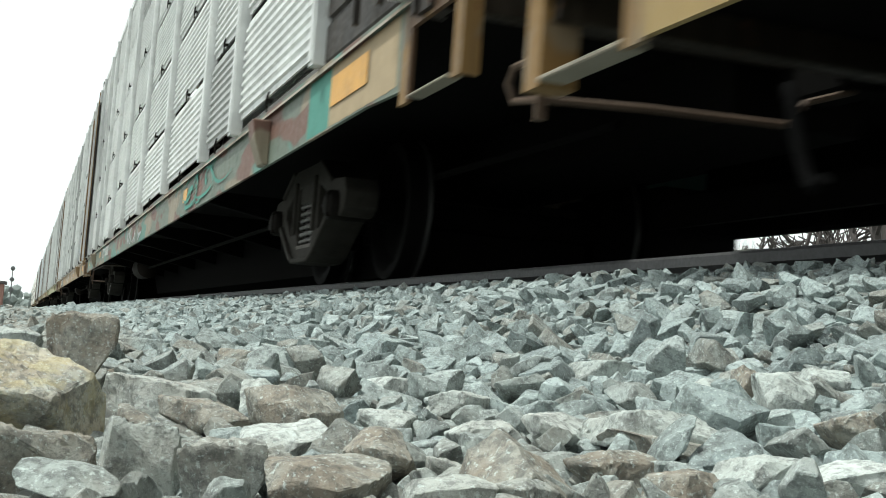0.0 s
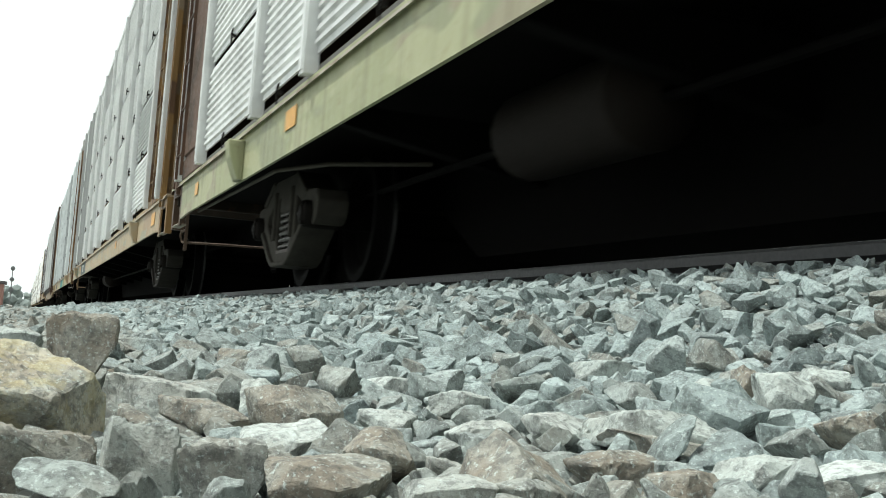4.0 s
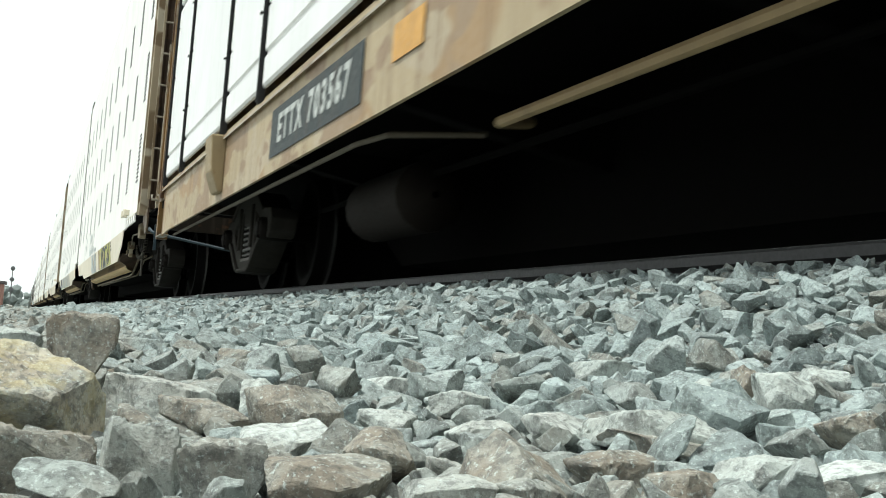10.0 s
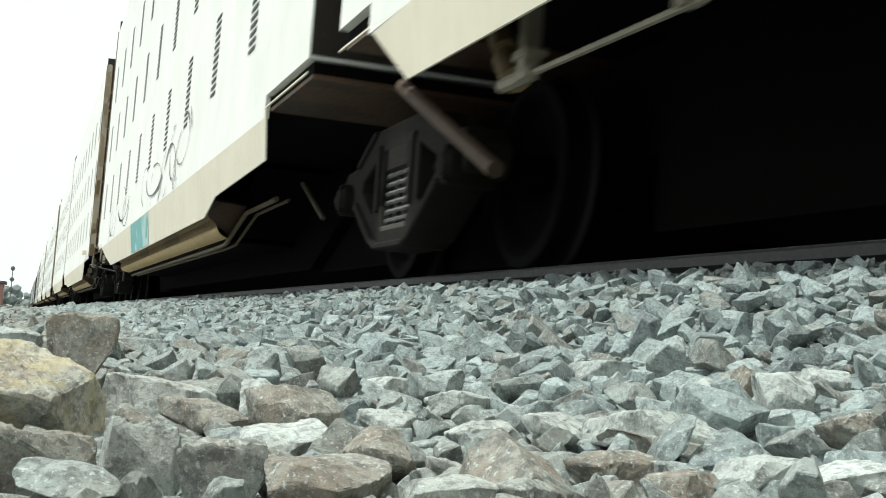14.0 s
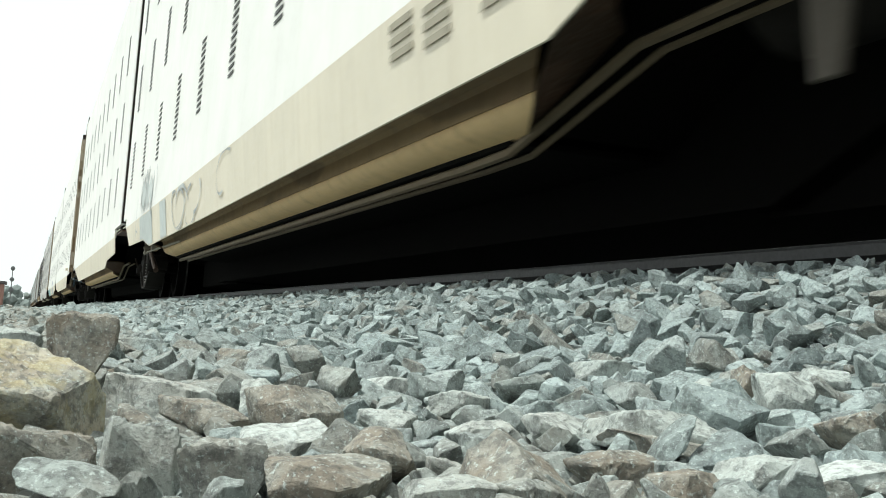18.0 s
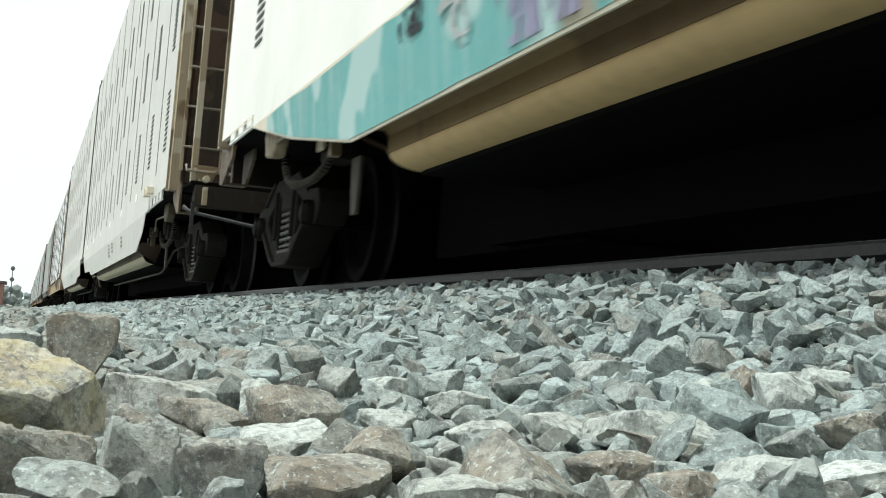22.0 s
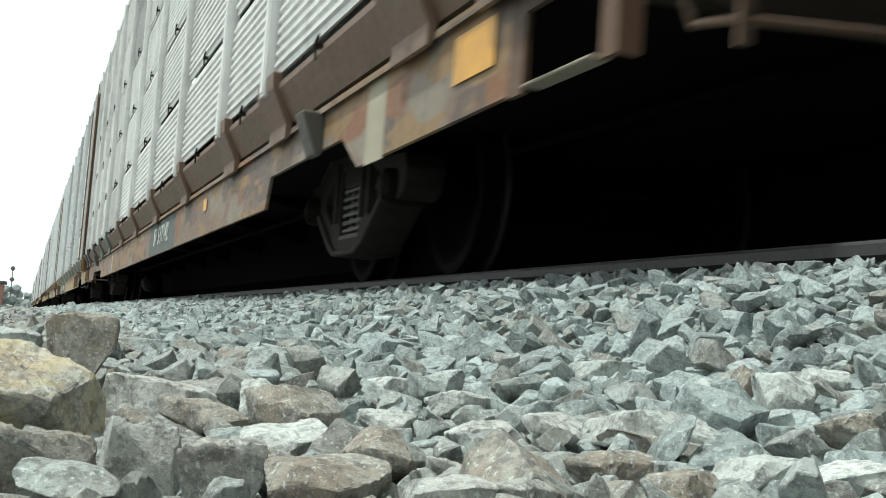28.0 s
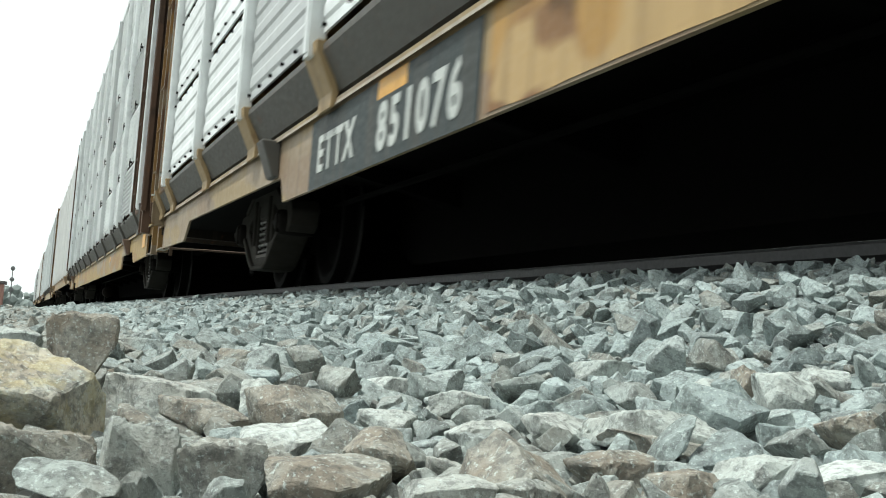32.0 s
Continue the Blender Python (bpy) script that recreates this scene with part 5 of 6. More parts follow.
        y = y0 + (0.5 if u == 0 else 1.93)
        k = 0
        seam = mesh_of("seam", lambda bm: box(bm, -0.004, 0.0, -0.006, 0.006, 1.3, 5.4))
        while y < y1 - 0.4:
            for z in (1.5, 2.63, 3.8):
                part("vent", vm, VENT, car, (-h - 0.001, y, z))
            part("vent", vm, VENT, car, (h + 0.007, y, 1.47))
            if grey:
                part("seam", seam, GRIME, car, (-h - 0.001, y + 0.75, 0))
            y += 1.83
        if grey:
            dm = mesh_of("white_decal", lambda bm: box(bm, -0.003, 0.0, -0.13, 0.13, -0.055, 0.055))
            for k in range(6):
                part("reflector", dm, WHITEDECAL, car, (-h - 0.001, y0 + 3.85 + k * 2.75, 1.26), label="white reflective decal")
        for dx, r in ((-1.17, 0.02), (-1.08, 0.014)) if i < 12 else ((-1.0, 0.017),) if grey else ():
            rod = mesh_of(("brake_pipe", "twin", u, dx), lambda bm: tube(bm, [(dx, c0 - 2.2, 0.60), (dx, c0 - 0.9, 0.59), (dx, c0 + 0.1, 0.38), (dx, c0 + 0.6, 0.33 if grey else 0.37), (dx, c1 - 0.4, 0.33 if grey else 0.365)], r, 6))
            part("brake_pipe", rod, PIPE if grey else TWIN_PIPE, car)
    for y in (2.62, mid, L - 2.50):
        add_truck(car, y, half=0.93 if y == mid else 0.865)
    # boxes added round the middle truck to block the sky behind
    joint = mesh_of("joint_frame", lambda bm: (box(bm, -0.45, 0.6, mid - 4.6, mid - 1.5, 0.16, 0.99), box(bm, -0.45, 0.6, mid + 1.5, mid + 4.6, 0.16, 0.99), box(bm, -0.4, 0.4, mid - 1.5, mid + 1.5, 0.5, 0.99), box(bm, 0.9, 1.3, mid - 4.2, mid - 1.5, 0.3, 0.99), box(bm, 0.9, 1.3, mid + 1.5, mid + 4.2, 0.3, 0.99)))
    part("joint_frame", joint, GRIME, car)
    # boxes added at both ends to hide slivers of sky under the body
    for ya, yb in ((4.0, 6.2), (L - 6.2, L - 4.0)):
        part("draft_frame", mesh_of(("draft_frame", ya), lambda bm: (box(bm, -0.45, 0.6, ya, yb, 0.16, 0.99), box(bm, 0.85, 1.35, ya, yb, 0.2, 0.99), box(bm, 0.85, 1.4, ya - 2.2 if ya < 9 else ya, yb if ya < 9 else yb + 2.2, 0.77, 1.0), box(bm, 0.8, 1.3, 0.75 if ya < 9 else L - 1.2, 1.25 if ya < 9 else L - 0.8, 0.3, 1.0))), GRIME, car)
    brace = mesh_of("truck_brace", lambda bm: tube(bm, [(-1.18, -0.15, 0.90), (-1.12, -1.4, 0.35)], 0.038, 8))
    part("truck_brace", brace, LEVER_RUST, car, (0, mid, 0))
    part("truck_brace", mesh_of("thin_brace", lambda bm: tube(bm, [(-1.12, 2.35, 0.66), (-1.08, 1.8, 0.38)], 0.014, 6)), ROD, car, (0, mid, 0))
    link = mesh_of("brake_link", lambda bm: (tube(bm, [(-1.35, -2.1, 0.55), (-1.35, -6.2, 0.50)], 0.012, 6), tube(bm, [(-1.35, -2.02, 0.55), (-1.35, -2.3, 0.55)], 0.026, 8)))
    part("brake_link", link, HANDHOLD, car, (0, mid, 0))
    for y in (-2.25, -3.3):
        hang = mesh_of("hanger", lambda bm: (box(bm, -1.38, -1.32, -0.03, 0.03, 0.53, 0.80), box(bm, -1.39, -1.31, -0.06, 0.06, 0.60, 0.63)), 0.004)
        part("hanger", hang, HANDHOLD, car, (0, mid + y, 0))
    pot = mesh_of("slack_adjuster", lambda bm: (tube(bm, [(-1.2, -1.5, 0.90), (-1.2, -1.62, 0.78)], 0.05, 10), tube(bm, [(-1.2, -1.66, 0.74), (-1.2, -1.76, 0.64)], 0.062, 10)))
    part("slack_adjuster", pot, BRACKET_TAN, car, (0, mid, 0))
    bel = mesh_of("bellows", lambda bm: [box(bm, -1.35, 1.35, mid - 0.30 + k * 0.13, mid - 0.22 + k * 0.13, 1.2, 5.4) for k in range(5)])
    part("bellows", bel, DARKGAP, car)
    fence = mesh_of("gap_post", lambda bm: tube(bm, [(-1.5, mid + 0.4, 1.08), (-1.5, mid + 0.4, 1.45), (-1.5, mid + 0.2, 1.62), (-1.5, mid + 0.2, 2.2)], 0.018, 6))
    part("handhold", fence, HANDHOLD, car)
    end_mat = TWIN_END
    end_fittings(car, L, end_mat, 1.1, 5.5, h, 1.05, LEVER_BLUE if i in (8, 12) else LEVER_GREY)
    for y, s in ((0.0, 1), (L, -1)):
        turn = 0.0 if s > 0 else math.pi
        plat = mesh_of("end_platform", lambda bm: box(bm, -1.4, 1.4, 1.15, 2.0, 1.02, 1.06), 0.006)
        part("end_platform", plat, GRIME, car, (0, y, 0), turn)
        part("draft_sill", mesh_of("draft_sill", lambda bm: box(bm, -0.3, 0.3, 0.6, 3.4, 0.62, 1.0), 0.006), GRIME, car, (0, y, 0), turn)
        part("end_beam", mesh_of("platform_beam", lambda bm: box(bm, -1.35, 1.35, 1.15, 1.25, 0.80, 1.02), 0.006), END_GRIME, car, (0, y, 0), turn)
        for sx in (-1, 1):
            corner = mesh_of(("corner_box", sx), lambda bm: (slab_x(bm, [(1.40, 0.76), (1.56, 0.74), (1.98, 0.92), (1.98, 1.10), (1.6, 1.06), (1.40, 1.07)], sx * 1.46 - 0.012, sx * 1.46 + 0.012), slab_x(bm, [(1.40, 0.77), (1.54, 0.75), (1.85, 0.94), (1.85, 1.06), (1.40, 1.06)], sx * 1.28 - 0.012, sx * 1.28 + 0.012), box(bm, sx * 1.37 - 0.09, sx * 1.37 + 0.09, 1.44, 1.60, 0.748, 0.764)), 0.003)
            part("corner_box", corner, CORNER_RUST, car, (0, y, 0), turn)
            post = mesh_of(("platform_post", sx), lambda bm: box(bm, sx * 1.36 - 0.03, sx * 1.36 + 0.03, 1.28, 1.36, 1.05, 3.2))
            part("platform_post", post, end_mat, car, (0, y, 0), turn)
        bar = mesh_of("handrail", lambda bm: tube(bm, [(-1.45, 1.24, 1.22), (-1.45, 1.18, 1.16), (-0.82, 1.18, 1.16), (-0.82, 1.24, 1.22)], 0.015, 6))
        part("handrail", bar, HANDHOLD, car, (0, y, 0), turn)
        arm = mesh_of("bracket_arm", lambda bm: (prism_y(bm, [(-1.0, 0.98), (-0.75, 0.98), (-0.8, 0.84), (-0.84, 0.72), (-0.91, 0.72), (-0.95, 0.84)], 1.08, 1.11), tube(bm, [(-0.875, 0.98, 0.84), (-0.875, 1.16, 0.84)], 0.035, 10), box(bm, -0.9, -0.85, 1.0, 1.04, 0.58, 0.76), tube(bm, [(-0.98, 1.06, 0.93), (-0.98, 1.13, 0.93)], 0.02, 8), tube(bm, [(-0.77, 1.06, 0.93), (-0.77, 1.13, 0.93)], 0.02, 8)), 0.003)
        part("bracket_arm", arm, end_mat, car, (-0.38 if s > 0 else 0.38, y + s * 0.1, 0.24), turn)
        # fittings along the raised lower edge of the side, over the truck
        for dy in (3.42, 3.82) if s > 0 else ():
            bx = mesh_of("junction_box", lambda bm: (box(bm, -0.07, 0.0, -0.075, 0.075, -0.04, 0.04), box(bm, -0.08, -0.065, -0.06, 0.06, -0.05, 0.05)), 0.004)
            part("junction_box", bx, TWIN_SKIRT, car, (-h, y + s * dy, 1.14))
        lipm = mesh_of("edge_strip", lambda bm: box(bm, -0.01, 0.01, 2.35, 3.92, 0.945, 0.965), 0.003)
        part("edge_strip", lipm, paint_mat, car, (-1.545 if s > 0 else 1.545, y, 0), turn)
        part("edge_strip", lipm, paint_mat, car, (1.545 if s > 0 else -1.545, y, 0), turn)
        tb = mesh_of("edge_tab", lambda bm: box(bm, -0.012, 0.012, -0.10, 0.10, 0.96, 1.075), 0.003)
        for dy in (2.5, 2.85, 3.2, 3.55, 3.85):
            part("edge_tab", tb, paint_mat, car, (-1.547, y + s * dy, 0))
        cast = mesh_of("pale_casting", lambda bm: (slab_x(bm, [(-0.20, 0.99), (-0.18, 0.84), (-0.08, 0.77), (0.16, 0.79), (0.24, 0.93), (0.20, 1.0)], -0.05, 0.04), box(bm, -0.03, 0.03, -0.08, 0.1, 0.95, 1.06)), 0.012)
        part("bracket_arm", cast, TWIN_END if not grey else ROD, car, (-1.36, y + s * 3.22, 0))
        rodm = mesh_of("bent_rod", lambda bm: tube(bm, [(0, 0.0, 0.85), (0, 1.1, 0.885), (0, 1.2, 0.86), (0, 1.19, 0.74)], 0.012, 6), smooth=True)
        part("brake_rod", rodm, HANDHOLD, car, (-1.40, y + s * 3.26, 0), 0.0 if s > 0 else math.pi)
        part("hose_loop", mesh_of("hose_loop", lambda bm: tube(bm, HOSE_LOOP, 0.022, 8), smooth=True), HOSE, car, (-1.3, y + s * 3.24, 0), turn)
        part("hose_rib", mesh_of("hose_rib", hose_ribs), PIPE, car, (-1.3, y + s * 3.24, 0), turn)
        valve = mesh_of("valve_block", lambda bm: (box(bm, -0.05, 0.05, -0.10, 0.10, 0.70, 0.82), box(bm, -0.03, 0.03, -0.03, 0.03, 0.58, 0.72), tube(bm, [(-0.02, -0.2, 0.76), (-0.02, 0.22, 0.76)], 0.025, 8), box(bm, -0.06, -0.04, 0.05, 0.20, 0.62, 0.69)), 0.008)
        part("valve_block", valve, TWIN_END if not grey else ROD, car, (-1.37, y + s * 4.95, 0))
        stub = mesh_of("guide_stub", lambda bm: slab_x(bm, [(-0.08, 0.62), (0.12, 0.62), (0.05, 0.30), (-0.05, 0.30)], -0.012, 0.012), 0.004)
        part("guide_stub", stub, PIPE, car, (-1.2, y + s * 4.8, 0))
        hv = mesh_of("brake_valve", lambda bm: (lathe_x(bm, [(0.05, -0.12), (0.11, -0.1), (0.11, 0.05), (0.06, 0.1)], 12), box(bm, -0.08, 0.08, -0.2, 0.1, -0.16, 0.02)), 0.01)
        part("brake_valve", hv, CAST, car, (-1.2, y + s * 4.3, 0.80))
    tank = mesh_of("air_tank", lambda bm: tank_y(bm, 0.2, 1.1), smooth=True)
    part("air_tank", tank, CAST, car, (-0.85, 4.9, 0.72))
    for k, (colour, y, w, up) in enumerate(fields):
        colour_block(car, SPRAY[colour], -h - 0.003 - 0.0005 * k, y, 0.73, w, 0.41, 7000 + 100 * i + k, lean, edge=lower_edge)
        if up:
            colour_block(car, SPRAY[colour], -h - 0.004, y, SKIRT_Z + up / 2, w, up, 7500 + 100 * i + k, ragged=0.45)
    for k, (colour, y, z, w, hh) in enumerate(tags):
        under = z < SKIRT_Z
        graffiti(car, SPRAY[colour], -h - 0.0068, y, z, w, hh, 1000 * i + 20 * k, 0.04 if i == 8 else 0.025 if i == 13 or colour == "purple" else 0.015, lean if under else 0.0)
    for y, z, rows in marks:
        bar = mesh_of("stencil_bar", lambda bm: box(bm, -0.002, 0.0, -0.15, 0.15, -0.016, 0.016))
        for k in range(rows):
            part("stencil_bar", bar, SPRAY["stencil"], car, (-h + lean * (SKIRT_Z - z + 0.06 * k) - 0.004, y, z - 0.06 * k))
    return car


def plate(bm, corners, thick):
    """A flat plate through given corners, thickened upwards."""
    low = [bm.verts.new(c) for c in corners]
    top = [bm.verts.new((c[0], c[1], c[2] + thick)) for c in corners]
    n = len(corners)
    bm.faces.new(low)
    bm.faces.new(top[::-1])
    for k in range(n):
        bm.faces.new((low[k], low[(k + 1) % n], top[(k + 1) % n], top[k]))


def slant_roll(bm, full, a0, c0, a1, c1):
    """The rolled lower edge of a side: its ends slant from the skirt inwards."""
    ends = []
    for yo, yi in ((a0, c0), (a1, c1)):
        ends.append([bm.verts.new((x, yo + (yi - yo) * min(1.0, (1.5 - abs(x)) / 0.35), z)) for x, z in full])
    n = len(full)
    for k in range(n):
        bm.faces.new((ends[0][k], ends[0][(k + 1) % n], ends[1][(k + 1) % n], ends[1][k]))


def skirt_mesh(bm, pts, lean, h, far=False):
    """Sheet from the foot of the side down to a cut lower edge, 1 cm thick."""
    s = 1 if far else -1
    out, back = [], []
    for y, z in pts:
        zt_ = max(z + 0.01, SKIRT_Z + 0.0)
        xo, xt = s * (h - lean * max(0, SKIRT_Z - z)), s * h
        out.append((bm.verts.new((xt, y, zt_)), bm.verts.new((xo, y, z))))
        back.append((bm.verts.new((xt - s * 0.01, y, zt_)), bm.verts.new((xo - s * 0.01, y, z))))
    for a, b in zip(range(len(pts)), range(1, len(pts))):
        (t0, l0), (t1, l1), (u0, m0), (u1, m1) = out[a], out[b], back[a], back[b]
        bm.faces.new((t0, l0, l1, t1))
        bm.faces.new((u0, u1, m1, m0))
        bm.faces.new((l0, m0, m1, l1))
        bm.faces.new((t0, t1, u1, u0))
    for (t, l), (u, m) in ((out[0], back[0]), (out[-1], back[-1])):
        bm.faces.new((t, u, m, l))


# ---------------------------------------------------------------- surroundings
def build_surroundings():
    # hut walls, signal and foliage are paled: distance haze is in their colours
    brick = plain("red_brick_wall", (0.36, 0.20, 0.165), 0.85)
    slate = plain("hut_roof", (0.10, 0.09, 0.09), 0.8)
    hut = thing("trackside_hut", "small red-brown trackside hut with a flat roof", "hut", "", (-4.6, 120, -0.02))
    part("wall", mesh_of("hut_wall", lambda bm: box(bm, -2.6, 2.6, -2, 2, 0, 2.2), 0.02), brick, hut)
    part("roof", mesh_of("hut_roof", lambda bm: box(bm, -2.8, 2.8, -2.2, 2.2, 2.2, 2.45), 0.02), slate, hut)
    part("window", mesh_of("hut_window", lambda bm: box(bm, 1.4, 2.1, -2.05, -2.0, 0.9, 1.7)), WHITEPAINT, hut)
    grey = plain("signal_grey", (0.16, 0.165, 0.165), 0.7)
    sig = thing("railway_signal", "tall railway signal mast with grey round heads", "signal", "", (-1.75, 150, -0.02))
    part("mast", mesh_of("signal_mast", lambda bm: tube(bm, [(0, 0, 0), (0, 0, 4.9)], 0.05, 8)), grey, sig)
    for z in (2.2, 3.35, 4.6):
        part("signal_head", mesh_of("signal_head", lambda bm: (tube(bm, [(0, -0.12, 0), (0, 0.02, 0)], 0.26, 14), tube(bm, [(0, -0.35, 0.05), (0, -0.12, 0.05)], 0.11, 10))), grey, sig, (0, 0, z))
    leaf = plain("far_foliage", (0.21, 0.245, 0.23), 0.95)
    rnd = random.Random(5)
    wood = thing("far_woods", "hazy grey-green wooded hillside beyond the line", "woods")
    wood["kind"] = "stuff"

    def hill(bm):
        for k in range(420):
            x, y = rnd.uniform(-60, 14), rnd.uniform(330, 420)
            top = 5.0 + 2.2 * math.sin(x * 0.11 + 1) + (0 if x < -2 else -2.5)
            z = rnd.uniform(0.2, max(0.8, top))
            r = rnd.uniform(0.7, 1.7)
            bmesh.ops.create_icosphere(bm, subdivisions=1, radius=r, matrix=Matrix.Translation((x, y, z)) @ Euler((rnd.random() * 3, rnd.random() * 3, 0)).to_matrix().to_4x4() @ Matrix.Diagonal((1, 1, rnd.uniform(0.6, 1.1), 1)))
        for v in bm.verts:
            v.co += Vector((rnd.uniform(-0.3, 0.3), 0, rnd.uniform(-0.3, 0.3)))
    part("crowns", mesh_of("hill", hill), leaf, wood)
    bark = plain("bare_bark", (0.07, 0.06, 0.055), 0.9)

    def bare_tree(seed, trunk):
        def grow(bm, r, p, d, ln, rad, depth):
            q = p + d * ln
            if (depth == 4) == trunk:
                tube(bm, [p, (p + q) / 2 + Vector((r.uniform(-1, 1), r.uniform(-1, 1), 0)) * ln * 0.05, q], rad, 5)
            if depth == 0 or trunk:
                return
            for _ in range(3 if depth > 1 else 4):
                nd = (d + Vector((r.gauss(0, 0.5), r.gauss(0, 0.5), r.gauss(0.05, 0.3)))).normalized()
                grow(bm, r, p + d * ln * r.uniform(0.6, 1.0), nd, ln * r.uniform(0.55, 0.8), rad * 0.58, depth - 1)
        return lambda bm: grow(bm, random.Random(seed), Vector((0, 0, -0.1)), Vector((0, 0, 1)), 2.6, 0.2, 4)
    for k in range(16):
        tr = thing("bare_tree", "leafless dark tree beyond the railway track", "tree", "bare trees beyond the track", (18 + rnd.uniform(0, 14), 13 + k * 2.9 + rnd.uniform(-1, 1), -0.02))
        turn = rnd.uniform(0, 6)
        part("trunk", mesh_of(("trunk", k % 6), bare_tree(40 + k % 6, True)), bark, tr, (0, 0, 0), turn)
        part("crown", mesh_of(("crown", k % 6), bare_tree(40 + k % 6, False)), bark, tr, (0, 0, 0), turn)
    thicket = plain("dark_thicket", (0.05, 0.055, 0.04), 0.95)
    # a bank added behind the train to block the sky below the cars
    bank = thing("brush_bank", "low bank covered with dark leafless brush", "brush")
    bank["kind"] = "stuff"

    def brush(bm):
        prism_y(bm, [(14.5, -0.05), (15.5, 1.8), (16.5, 2.9), (19.0, 3.2), (22.0, -0.05)], 26, 330)
        for k in range(5200):
            y = 27 + 190 * rnd.random() ** 2
            x = rnd.uniform(14.6, 18.5)
            z = 0.4 + (x - 14.5) * 1.0 if x < 16.8 else 2.8
            d = Vector((rnd.gauss(0, 0.5), rnd.gauss(0, 0.5), 1)).normalized() * rnd.uniform(0.35, 0.9)
            p = Vector((x, y, z - 0.1))
            w = Vector((0.015, 0.03, 0)) * (1 + y / 60)
            a, b, c = bm.verts.new(p - w), bm.verts.new(p + w), bm.verts.new(p + d)
            bm.faces.new((a, b, c))
    part("brush", mesh_of("brush", brush), thicket, bank)
    scrub_m = plain("dry_scrub", (0.16, 0.17, 0.09), 0.95)

    def scrub(bm):
        for k in range(2600):
            x, y = rnd.uniform(9, 16), rnd.uniform(4, 60)
            hgt = rnd.uniform(0.3, 1.1)
            a = bm.verts.new((x, y, -0.05))
            b = bm.verts.new((x + rnd.uniform(-0.05, 0.05), y + 0.06, -0.05))
            c = bm.verts.new((x + rnd.uniform(-0.3, 0.3), y + rnd.uniform(-0.3, 0.3), hgt))
            bm.faces.new((a, b, c))
    sc = part("scrub", mesh_of("scrub", scrub), scrub_m, None)
    tagged(sc, "strip of dry grass and scrub beyond the track", "scrub", kind="stuff")


